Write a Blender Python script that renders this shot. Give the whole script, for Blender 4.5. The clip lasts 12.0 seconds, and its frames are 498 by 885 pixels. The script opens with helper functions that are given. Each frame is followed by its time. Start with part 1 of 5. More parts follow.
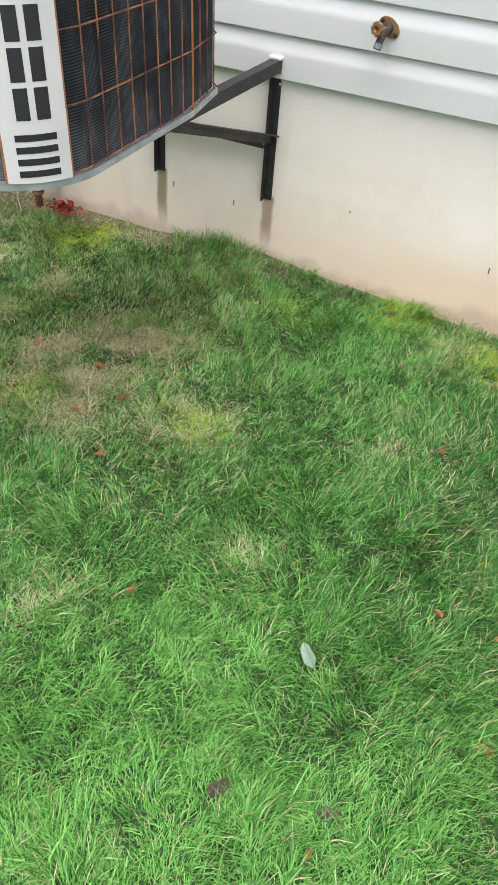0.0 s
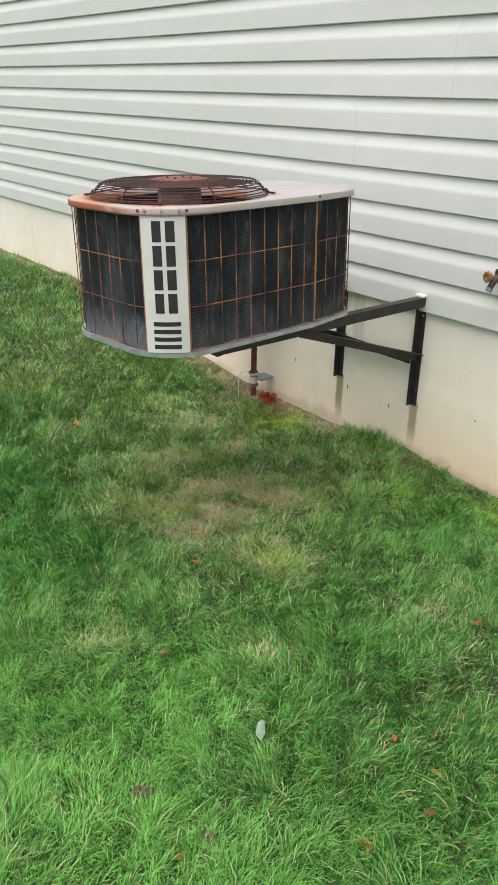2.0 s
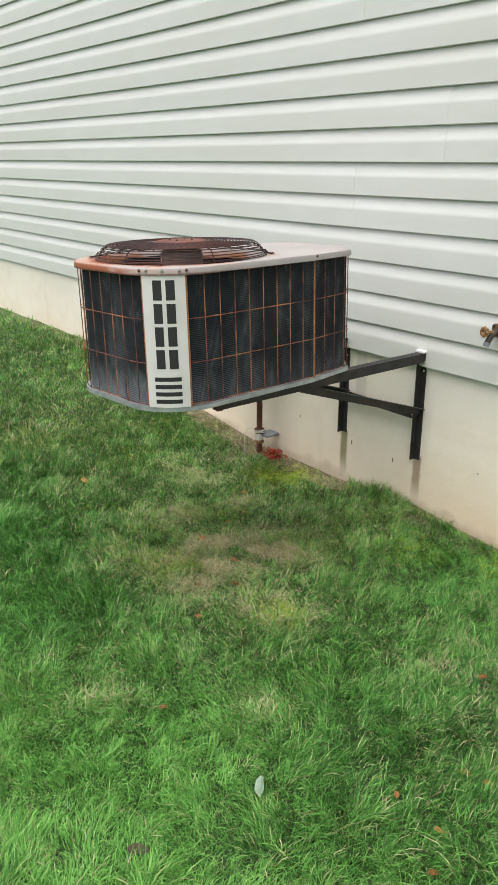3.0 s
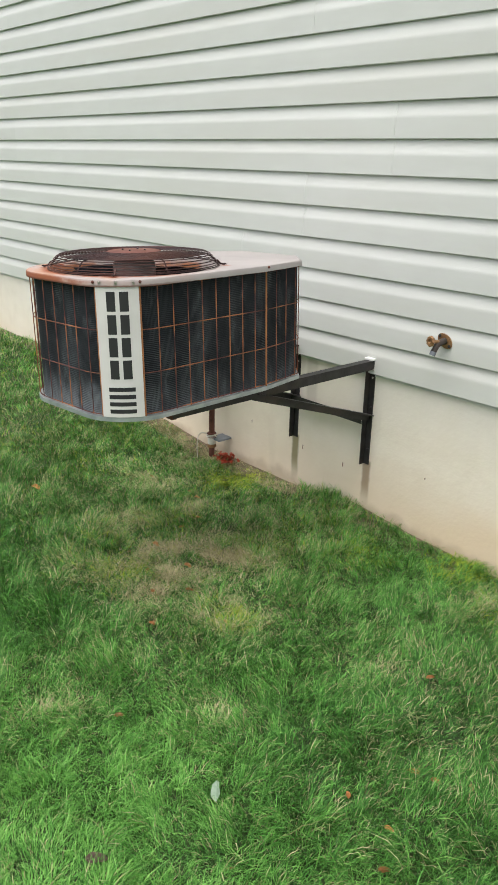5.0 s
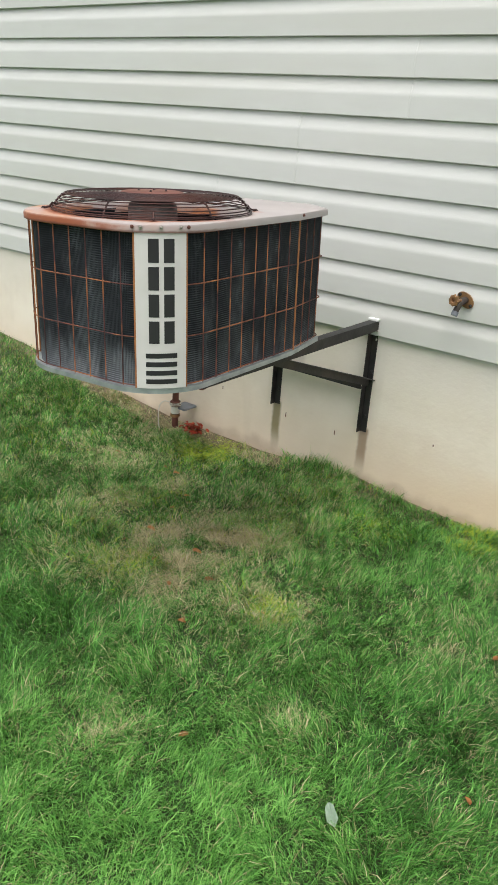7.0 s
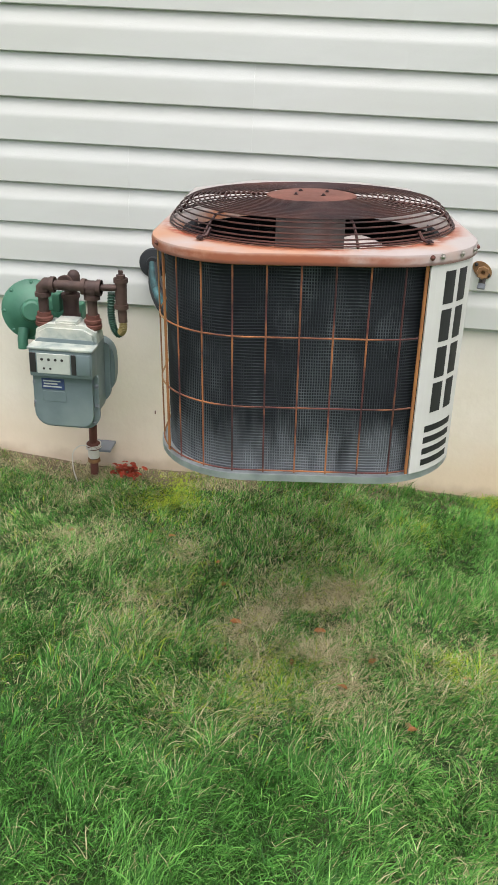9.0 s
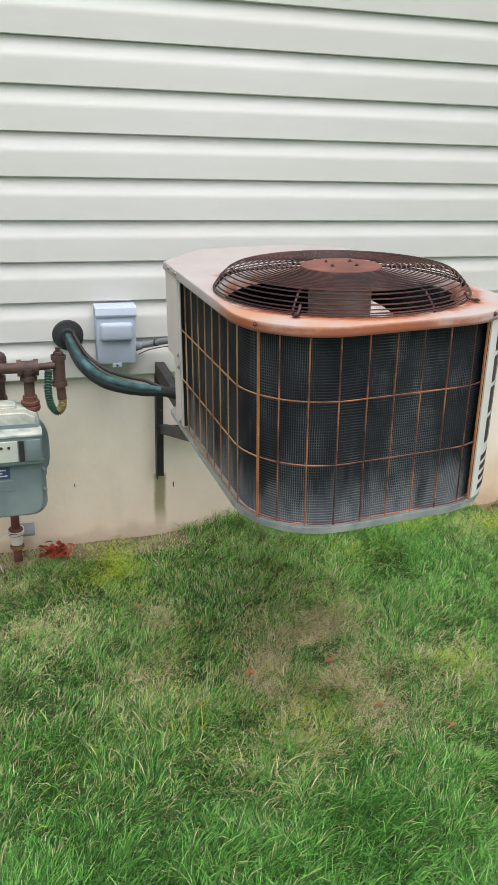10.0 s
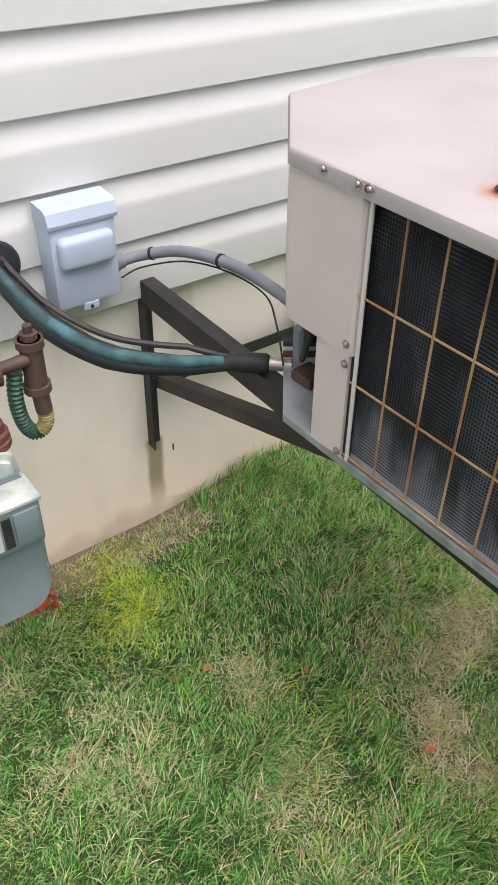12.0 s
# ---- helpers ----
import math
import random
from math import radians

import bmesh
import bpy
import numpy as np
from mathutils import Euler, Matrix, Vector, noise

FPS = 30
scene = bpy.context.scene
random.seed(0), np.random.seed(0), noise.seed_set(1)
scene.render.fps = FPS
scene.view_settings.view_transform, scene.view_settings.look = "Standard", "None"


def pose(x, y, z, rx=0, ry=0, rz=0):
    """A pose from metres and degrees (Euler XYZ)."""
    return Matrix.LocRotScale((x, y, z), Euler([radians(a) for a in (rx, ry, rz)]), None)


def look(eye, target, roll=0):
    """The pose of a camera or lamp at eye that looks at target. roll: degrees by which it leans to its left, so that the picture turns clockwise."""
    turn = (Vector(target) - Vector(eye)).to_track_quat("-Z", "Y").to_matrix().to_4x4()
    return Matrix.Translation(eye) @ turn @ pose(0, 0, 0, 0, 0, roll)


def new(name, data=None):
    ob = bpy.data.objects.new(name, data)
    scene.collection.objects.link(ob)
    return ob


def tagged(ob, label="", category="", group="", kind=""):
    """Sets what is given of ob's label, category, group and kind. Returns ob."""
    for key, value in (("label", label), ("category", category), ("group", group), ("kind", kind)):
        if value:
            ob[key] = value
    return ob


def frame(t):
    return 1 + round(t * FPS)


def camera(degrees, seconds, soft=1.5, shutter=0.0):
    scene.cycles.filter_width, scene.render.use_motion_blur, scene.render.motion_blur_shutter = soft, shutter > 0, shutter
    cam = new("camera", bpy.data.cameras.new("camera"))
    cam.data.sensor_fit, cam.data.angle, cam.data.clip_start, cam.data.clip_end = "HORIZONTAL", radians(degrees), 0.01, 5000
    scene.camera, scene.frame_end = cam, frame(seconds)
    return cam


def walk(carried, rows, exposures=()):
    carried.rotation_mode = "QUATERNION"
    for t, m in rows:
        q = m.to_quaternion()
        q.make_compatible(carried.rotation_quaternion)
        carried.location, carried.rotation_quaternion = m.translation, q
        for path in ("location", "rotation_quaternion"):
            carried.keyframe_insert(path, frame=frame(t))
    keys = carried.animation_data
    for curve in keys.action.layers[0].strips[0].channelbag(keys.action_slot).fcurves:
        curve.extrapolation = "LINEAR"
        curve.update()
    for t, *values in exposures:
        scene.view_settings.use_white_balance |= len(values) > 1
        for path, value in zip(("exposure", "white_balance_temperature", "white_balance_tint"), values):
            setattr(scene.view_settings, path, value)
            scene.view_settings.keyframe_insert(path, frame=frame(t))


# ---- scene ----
cam = camera(35.5, 12.0, soft=0.8)
PATH = [
    (0, (1.521, -2.868, 1.6), (0.907, -1.461, 0.317), 5.0),
    (0.5, (1.896, -2.9, 1.565), (1.194, -1.478, 0.346), 0.1),
    (1, (2.247, -2.885, 1.618), (1.478, -1.432, 0.479), -3.3),
    (1.5, (2.329, -2.943, 1.701), (1.142, -1.597, 0.819), 2.2),
    (2, (2.535, -2.891, 1.714), (1.121, -1.744, 0.886), 1.1),
    (2.5, (2.601, -2.887, 1.725), (1.137, -1.741, 0.989), -0.0),
    (2.7, (2.601, -2.874, 1.696), (1.115, -1.731, 1.001), 0.0),
    (4.3, (2.605, -2.89, 1.743), (1.155, -1.685, 1.077), 0.4),
    (4.5, (2.626, -2.878, 1.755), (1.204, -1.646, 1.076), 0.6),
    (5, (2.615, -2.901, 1.753), (1.212, -1.652, 1.066), 1.3),
    (5.5, (2.597, -2.937, 1.733), (1.183, -1.697, 1.052), 1.9),
    (6, (2.502, -2.988, 1.708), (1.131, -1.743, 0.954), 3.8),
    (6.5, (2.232, -3.089, 1.686), (1.018, -1.703, 0.907), 6.2),
    (7, (1.906, -3.125, 1.64), (0.802, -1.641, 0.879), 4.0),
    (7.2, (1.738, -3.064, 1.609), (0.667, -1.561, 0.837), 2.0),
    (8.8, (0.246, -3.111, 1.592), (-0.006, -1.3, 0.782), 4.5),
    (9, (0.025, -3.088, 1.649), (-0.108, -1.283, 0.797), 2.9),
    (9.5, (-0.436, -3.134, 1.684), (-0.258, -1.274, 0.973), 1.2),
    (10, (-0.819, -3.068, 1.718), (-0.261, -1.297, 0.975), 2.0),
    (10.5, (-1.079, -2.817, 1.736), (-0.444, -1.161, 0.81), 2.8),
    (11, (-1.259, -2.443, 1.73), (-0.399, -0.953, 0.711), 4.6),
    (11.2, (-1.217, -2.28, 1.734), (-0.289, -0.889, 0.636), 5.7),
    (11.5, (-1.220, -2.012, 1.640), (-0.210, -0.758, 0.454), 6.4),
    (12, (-1.076, -1.532, 1.707), (-0.139, -0.293, 0.447), 1.5),
]
walk(cam, [(t, look(eye, target, roll)) for t, eye, target, roll in PATH],
     exposures=[(0.0, 0.93, 6150, 15), (0.5, 0.88, 6150, 15), (1.1, 0.83, 6200, 14), (1.6, 0.73, 6400, 11), (2.5, 0.71, 6500, 10), (4.3, 0.66, 6500, 10), (6.0, 0.65, 6500, 10), (7.2, 0.62, 6500, 10), (8.8, 0.76, 6450, 12),
                (9.5, 0.69, 6450, 12), (11.2, 0.86, 6450, 14), (11.5, 1.00, 6450, 15), (12.0, 0.90, 6450, 18)])

# ---- light ----
world = bpy.data.worlds.new("overcast_sky")
scene.world = world
world.use_nodes = True
wn = world.node_tree.nodes
wn.clear()
w_out = wn.new("ShaderNodeOutputWorld")
w_bg = wn.new("ShaderNodeBackground")
w_sky = wn.new("ShaderNodeTexSky")
w_sky.sky_type = "NISHITA"
w_sky.sun_disc = False
w_sky.sun_elevation = radians(71)
w_sky.sun_rotation = radians(150)
w_sky.dust_density = 4.0
w_hsv = wn.new("ShaderNodeHueSaturation")
w_hsv.inputs["Saturation"].default_value = 0.22
w_hsv.inputs["Value"].default_value = 1.0
world.node_tree.links.new(w_sky.outputs[0], w_hsv.inputs["Color"])
world.node_tree.links.new(w_hsv.outputs[0], w_bg.inputs["Color"])
world.node_tree.links.new(w_bg.outputs[0], w_out.inputs["Surface"])
w_bg.inputs["Strength"].default_value = 0.155
sun = new("sun", bpy.data.lights.new("sun", "SUN"))
sun.data.energy = 1.45
sun.data.angle = radians(60)
sun.data.color = (1.0, 0.97, 0.92)
sun.matrix_world = look((-0.8, -2.6, 8.0), (0, 0, 0))
scene.view_settings.exposure = 0.75

# ---- materials ----


def mat(name, c1, c2=None, scale=8.0, rough=0.6, metal=0.0, bump=0.0, bscale=60.0, big=None, bigscale=1.2, stretch=(1, 1, 1), rnd=0.0):
    """Two-scale noise colour, with fine relief. big: a third colour that comes in large soft patches."""
    m = bpy.data.materials.new(name)
    m.use_nodes = True
    nt = m.node_tree
    n, l = nt.nodes, nt.links
    b = n["Principled BSDF"]
    b.inputs["Roughness"].default_value = rough
    b.inputs["Metallic"].default_value = metal
    c2 = c2 or tuple(v * 0.8 for v in c1)
    tc = n.new("ShaderNodeTexCoord")
    mp = n.new("ShaderNodeMapping")
    mp.inputs["Scale"].default_value = stretch
    l.new(tc.outputs["Object"], mp.inputs["Vector"])
    ns = n.new("ShaderNodeTexNoise")
    ns.inputs["Scale"].default_value = scale
    ns.inputs["Detail"].default_value = 6
    l.new(mp.outputs[0], ns.inputs["Vector"])
    rp = n.new("ShaderNodeValToRGB")
    rp.color_ramp.elements[0].position, rp.color_ramp.elements[1].position = 0.32, 0.68
    rp.color_ramp.elements[0].color, rp.color_ramp.elements[1].color = (*c2, 1), (*c1, 1)
    l.new(ns.outputs["Fac"], rp.inputs["Fac"])
    col = rp.outputs[0]
    if big:
        nb = n.new("ShaderNodeTexNoise")
        nb.inputs["Scale"].default_value = bigscale
        nb.inputs["Detail"].default_value = 4
        l.new(mp.outputs[0], nb.inputs["Vector"])
        rb = n.new("ShaderNodeValToRGB")
        rb.color_ramp.elements[0].position, rb.color_ramp.elements[1].position = 0.48, 0.66
        l.new(nb.outputs["Fac"], rb.inputs["Fac"])
        mx = n.new("ShaderNodeMix")
        mx.data_type = "RGBA"
        l.new(rb.outputs[0], mx.inputs["Factor"])
        l.new(col, mx.inputs["A"])
        mx.inputs["B"].default_value = (*big, 1)
        col = mx.outputs["Result"]
    if rnd:
        oi = n.new("ShaderNodeObjectInfo")
        mr = n.new("ShaderNodeMapRange")
        mr.inputs["To Min"].default_value, mr.inputs["To Max"].default_value = 1 - rnd, 1 + rnd
        l.new(oi.outputs["Random"], mr.inputs["Value"])
        hs = n.new("ShaderNodeHueSaturation")
        l.new(mr.outputs[0], hs.inputs["Value"])
        l.new(col, hs.inputs["Color"])
        col = hs.outputs[0]
    l.new(col, b.inputs["Base Color"])
    if bump:
        n2 = n.new("ShaderNodeTexNoise")
        n2.inputs["Scale"].default_value = bscale
        n2.inputs["Detail"].default_value = 4
        l.new(mp.outputs[0], n2.inputs["Vector"])
        bp = n.new("ShaderNodeBump")
        bp.inputs["Strength"].default_value = bump
        bp.inputs["Distance"].default_value = 0.004
        l.new(n2.outputs["Fac"], bp.inputs["Height"])
        l.new(bp.outputs[0], b.inputs["Normal"])
    return m


def mixin(m, fac_nodes, colour):
    """Lays a colour over a material's base where the factor is one."""
    nt = m.node_tree
    b = nt.nodes["Principled BSDF"]
    old = b.inputs["Base Color"].links[0].from_socket
    mx = nt.nodes.new("ShaderNodeMix")
    mx.data_type = "RGBA"
    nt.links.new(fac_nodes, mx.inputs["Factor"])
    nt.links.new(old, mx.inputs["A"])
    mx.inputs["B"].default_value = (*colour, 1)
    nt.links.new(mx.outputs["Result"], b.inputs["Base Color"])


def math_node(nt, op, a, b=None, clamp=False):
    nd = nt.nodes.new("ShaderNodeMath")
    nd.operation = op
    nd.use_clamp = clamp
    for i, v in enumerate((a, b)):
        if v is None:
            continue
        if isinstance(v, (int, float)):
            nd.inputs[i].default_value = v
        else:
            nt.links.new(v, nd.inputs[i])
    return nd.outputs[0]


def ramp01(nt, v, lo, hi):
    mr = nt.nodes.new("ShaderNodeMapRange")
    mr.interpolation_type = "SMOOTHSTEP"
    mr.inputs["From Min"].default_value, mr.inputs["From Max"].default_value = lo, hi
    nt.links.new(v, mr.inputs["Value"])
    return mr.outputs[0]


def coords(m):
    nt = m.node_tree
    tc = nt.nodes.new("ShaderNodeTexCoord")
    sp = nt.nodes.new("ShaderNodeSeparateXYZ")
    nt.links.new(tc.outputs["Object"], sp.inputs[0])
    return nt, tc.outputs["Object"], sp.outputs[0], sp.outputs[1], sp.outputs[2]


def noise_of(nt, vec, scale, detail=4.0, stretch=(1, 1, 1)):
    mp = nt.nodes.new("ShaderNodeMapping")
    mp.inputs["Scale"].default_value = stretch
    nt.links.new(vec, mp.inputs["Vector"])
    ns = nt.nodes.new("ShaderNodeTexNoise")
    ns.inputs["Scale"].default_value = scale
    ns.inputs["Detail"].default_value = detail
    nt.links.new(mp.outputs[0], ns.inputs["Vector"])
    return ns.outputs["Fac"]


M_SIDING = mat("vinyl_siding", (0.600, 0.605, 0.585), (0.578, 0.582, 0.562), 5, 0.42, bump=0.06, bscale=90, big=(0.575, 0.574, 0.546), bigscale=0.7, stretch=(1, 1, 5), rnd=0.015)
M_TRIM = mat("vinyl_trim", (0.63, 0.625, 0.595), (0.60, 0.595, 0.565), 6, 0.45, bump=0.05)
M_FOUND = mat("painted_concrete", (0.785, 0.715, 0.605), (0.735, 0.665, 0.555), 9, 0.85, bump=0.35, bscale=45, big=(0.81, 0.75, 0.65), bigscale=1.6)
M_SOIL = mat("bare_soil", (0.13, 0.085, 0.05), (0.06, 0.04, 0.025), 30, 0.95, bump=0.6, bscale=80)
M_LID = mat("lid_paint", (0.375, 0.345, 0.338), (0.345, 0.315, 0.308), 7, 0.55, bump=0.04, bscale=70, big=(0.385, 0.35, 0.342), bigscale=2.5)
M_PANEL = mat("panel_paint", (0.625, 0.555, 0.525), (0.59, 0.52, 0.49), 7, 0.5, bump=0.05, bscale=60)
M_PAN = mat("galvanised", (0.46, 0.49, 0.50), (0.30, 0.33, 0.34), 22, 0.45, 0.55, bump=0.12, bscale=50)
M_COIL = mat("coil_fins", (0.017, 0.019, 0.023), (0.009, 0.010, 0.013), 14, 0.8, 0.0)
M_COIL.node_tree.nodes["Principled BSDF"].inputs["Specular IOR Level"].default_value = 0.15
M_WIRE = mat("rusty_wire", (0.150, 0.044, 0.036), (0.038, 0.016, 0.017), 9, 0.75, 0.1, bump=0.3, bscale=120, big=(0.36, 0.135, 0.050), bigscale=10)
M_WIRE_TAN = mat("tan_rusty_wire", (0.44, 0.25, 0.105), (0.24, 0.095, 0.042), 9, 0.75, 0.1, bump=0.3, bscale=120, big=(0.50, 0.36, 0.18), bigscale=4)
M_DARKWIRE = mat("dark_rusty_wire", (0.055, 0.022, 0.020), (0.024, 0.012, 0.013), 18, 0.55, 0.3, bump=0.3, bscale=120, big=(0.10, 0.038, 0.028), bigscale=4)
M_MOTOR = mat("dull_motor_paint", (0.15, 0.135, 0.13), (0.10, 0.085, 0.08), 16, 0.6, 0.1, bump=0.2, bscale=60, big=(0.13, 0.06, 0.045), bigscale=7)
M_POST = mat("orange_rust", (0.46, 0.20, 0.065), (0.24, 0.085, 0.035), 14, 0.75, 0.1, bump=0.3, bscale=90)
M_RUST = mat("brown_rust", (0.165, 0.062, 0.045), (0.10, 0.035, 0.025), 20, 0.8, 0.1, bump=0.4, bscale=80)
M_STRIP = mat("name_strip", (0.62, 0.60, 0.58), (0.57, 0.55, 0.53), 10, 0.5, bump=0.05)
M_BLACK = mat("black_paint", (0.018, 0.018, 0.019), (0.012, 0.012, 0.013), 12, 0.6)
M_STEEL = mat("black_steel", (0.037, 0.035, 0.035), (0.020, 0.019, 0.019), 18, 0.55, 0.2, bump=0.25, bscale=70, big=(0.060, 0.045, 0.038), bigscale=5)
M_SCREW = mat("zinc_screw", (0.45, 0.43, 0.40), (0.30, 0.27, 0.24), 40, 0.4, 0.7)
M_PIPE = mat("brown_iron", (0.080, 0.047, 0.040), (0.048, 0.028, 0.025), 25, 0.65, 0.2, bump=0.35, bscale=60, big=(0.11, 0.065, 0.05), bigscale=6)
M_METER = mat("grey_green_enamel", (0.165, 0.215, 0.225), (0.135, 0.18, 0.19), 9, 0.5, 0.05, bump=0.08, bscale=50, big=(0.20, 0.25, 0.25), bigscale=5)
M_CAST = mat("chalky_casting", (0.46, 0.49, 0.44), (0.17, 0.22, 0.21), 15, 0.8, bump=0.5, bscale=50, big=(0.54, 0.54, 0.47), bigscale=9)
M_GREEN = mat("green_enamel", (0.05, 0.17, 0.105), (0.035, 0.125, 0.08), 10, 0.5, bump=0.15, bscale=60)
M_GREENHOSE = mat("green_hose", (0.035, 0.105, 0.070), (0.020, 0.060, 0.042), 14, 0.5)
M_YELLOW = mat("yellow_hose", (0.31, 0.25, 0.09), (0.18, 0.14, 0.055), 14, 0.55)
M_DISC = mat("blue_grey_box", (0.41, 0.475, 0.57), (0.37, 0.435, 0.53), 10, 0.58, 0.0, bump=0.12, bscale=40)
M_CONDUIT = mat("grey_conduit", (0.20, 0.22, 0.25), (0.16, 0.175, 0.20), 12, 0.5, bump=0.1)
M_FOAM = mat("black_foam", (0.022, 0.025, 0.028), (0.014, 0.016, 0.018), 15, 0.7, bump=0.3, bscale=50)
M_TEAL = mat("faded_teal_foam", (0.034, 0.105, 0.110), (0.010, 0.032, 0.036), 24, 0.68, bump=0.6, bscale=60, big=(0.075, 0.185, 0.210), bigscale=11)
M_WHITE = mat("white_plastic", (0.78, 0.80, 0.84), (0.74, 0.76, 0.80), 8, 0.4, bump=0.03)
M_BRASS = mat("old_brass", (0.34, 0.19, 0.085), (0.20, 0.105, 0.05), 22, 0.55, 0.45, bump=0.3, bscale=70)
M_PAPER = mat("index_face", (0.56, 0.58, 0.53), (0.42, 0.45, 0.41), 14, 0.5)
M_BLUE = mat("blue_label", (0.035, 0.06, 0.16), (0.03, 0.05, 0.13), 14, 0.5)
M_ORANGE = mat("fallen_leaf", (0.56, 0.27, 0.09), (0.40, 0.15, 0.05), 60, 0.7, rnd=0.3)
M_REDLEAF = mat("red_leaf", (0.62, 0.12, 0.055), (0.38, 0.055, 0.03), 60, 0.7, rnd=0.35)
M_PALELEAF = mat("pale_leaf", (0.40, 0.50, 0.39), (0.30, 0.41, 0.29), 60, 0.6)
M_BROWNLEAF = mat("brown_leaf", (0.19, 0.13, 0.10), (0.09, 0.06, 0.05), 50, 0.8)
M_LITTER = mat("litter_leaf", (0.20, 0.085, 0.05), (0.10, 0.04, 0.026), 50, 0.8, rnd=0.3)
M_TAN = mat("dry_leaf", (0.42, 0.27, 0.12), (0.28, 0.17, 0.08), 60, 0.75, rnd=0.25)
M_SEAL = mat("white_sealant", (0.80, 0.80, 0.78), (0.72, 0.72, 0.70), 40, 0.6, bump=0.4, bscale=40)
M_WIREWHITE = mat("white_cable", (0.66, 0.64, 0.58), (0.55, 0.52, 0.46), 20, 0.5)
M_COPPER = mat("dull_copper", (0.40, 0.17, 0.08), (0.25, 0.10, 0.05), 20, 0.5, 0.6)

# stains of the foundation: tan splash near the soil, dark runs under the steel, greyer up high
nt, vec, sx, sy, sz = coords(M_FOUND)
splash = math_node(nt, "ADD", math_node(nt, "MULTIPLY", noise_of(nt, vec, 1.8, 5, (1, 1, 2)), 0.35), -0.05)
f = ramp01(nt, math_node(nt, "SUBTRACT", math_node(nt, "ADD", splash, 0.34), sz), 0.0, 0.38)
# tan and grey get weaker to the left, so the wall is paler there
side_share = math_node(nt, "ADD", 0.42, math_node(nt, "MULTIPLY", ramp01(nt, sx, -0.1, 1.0), 0.36))
mixin(M_FOUND, math_node(nt, "MULTIPLY", f, side_share), (0.70, 0.53, 0.36))
f2 = ramp01(nt, math_node(nt, "SUBTRACT", math_node(nt, "ADD", math_node(nt, "MULTIPLY", noise_of(nt, vec, 7, 5), 0.16), 0.02), sz), 0.0, 0.07)
mixin(M_FOUND, math_node(nt, "MULTIPLY", f2, 0.42), (0.34, 0.24, 0.15))
vert = noise_of(nt, vec, 5.5, 5, (1, 1, 0.10))
mixin(M_FOUND, math_node(nt, "MULTIPLY", ramp01(nt, vert, 0.57, 0.75), 0.15), (0.40, 0.34, 0.28))
grey = ramp01(nt, math_node(nt, "ADD", sz, math_node(nt, "MULTIPLY", noise_of(nt, vec, 2.2, 4), 0.3)), 0.55, 0.95)
mixin(M_FOUND, math_node(nt, "MULTIPLY", grey, side_share), (0.63, 0.612, 0.575))
M_FOUND_BAY = M_FOUND.copy()
for x0, w, top, low, colour, k in ((-0.255, 0.034, 0.31, 0.02, (0.20, 0.17, 0.075), 0.85), (0.26, 0.034, 0.31, 0.05, (0.24, 0.15, 0.085), 0.75),
                                   (1.30, 0.05, 0.78, 0.25, (0.33, 0.27, 0.22), 0.36), (1.49, 0.05, 0.78, 0.1, (0.33, 0.27, 0.22), 0.55), (-0.15, 0.05, 0.78, 0.42, (0.34, 0.30, 0.25), 0.35)):
    dx = math_node(nt, "ABSOLUTE", math_node(nt, "SUBTRACT", math_node(nt, "ADD", sx, math_node(nt, "MULTIPLY", noise_of(nt, vec, 14, 3), 0.02)), x0 + 0.01))
    side = math_node(nt, "SUBTRACT", 1.0, ramp01(nt, dx, w * 0.45, w))
    up = math_node(nt, "MULTIPLY", ramp01(nt, sz, low, low + 0.6 * (top - low)), math_node(nt, "SUBTRACT", 1.0, ramp01(nt, sz, top, top + 0.02)))
    fac = math_node(nt, "MULTIPLY", math_node(nt, "MULTIPLY", side, up), k)
    mixin(M_FOUND, fac, colour)

# rust on the lid: a burnt ring round the fan, runs over the front lip, spots under the grille's feet
LID_TOP = 0.516
M_LID.node_tree.nodes["Principled BSDF"].inputs["Specular IOR Level"].default_value = 0.22
nt, vec, sx, sy, sz = coords(M_LID)
rad = math_node(nt, "SQRT", math_node(nt, "ADD", math_node(nt, "MULTIPLY", sx, sx), math_node(nt, "MULTIPLY", sy, sy)))
nr = noise_of(nt, vec, 11, 6)
fine = noise_of(nt, vec, 45, 5)
grit = math_node(nt, "MULTIPLY", math_node(nt, "SUBTRACT", fine, 0.5), 0.30)
front = ramp01(nt, math_node(nt, "MULTIPLY", sy, -1.0), -0.06, 0.22)
left = ramp01(nt, math_node(nt, "MULTIPLY", sx, -1.0), -0.46, 0.02)
tanf = math_node(nt, "MULTIPLY", front, ramp01(nt, math_node(nt, "SUBTRACT", noise_of(nt, vec, 4.2, 5), math_node(nt, "MULTIPLY", sx, 0.30)), 0.40, 0.66))
mixin(M_LID, math_node(nt, "MULTIPLY", tanf, 0.80), (0.42, 0.215, 0.115))
ringf = math_node(nt, "SUBTRACT", 1.0, ramp01(nt, math_node(nt, "ADD", rad, math_node(nt, "MULTIPLY", nr, 0.09)), 0.370, 0.430))
ringn = math_node(nt, "MULTIPLY", math_node(nt, "MULTIPLY", ringf, math_node(nt, "ADD", 0.12, front, True)), ramp01(nt, math_node(nt, "ADD", nr, grit), 0.34, 0.52))
lipz = math_node(nt, "SUBTRACT", 1.0, ramp01(nt, sz, LID_TOP - 0.011, LID_TOP - 0.001))
lipn = ramp01(nt, math_node(nt, "ADD", noise_of(nt, vec, 8, 6, (0.6, 0.6, 1.5)), math_node(nt, "MULTIPLY", grit, 0.4)), 0.26, 0.62)
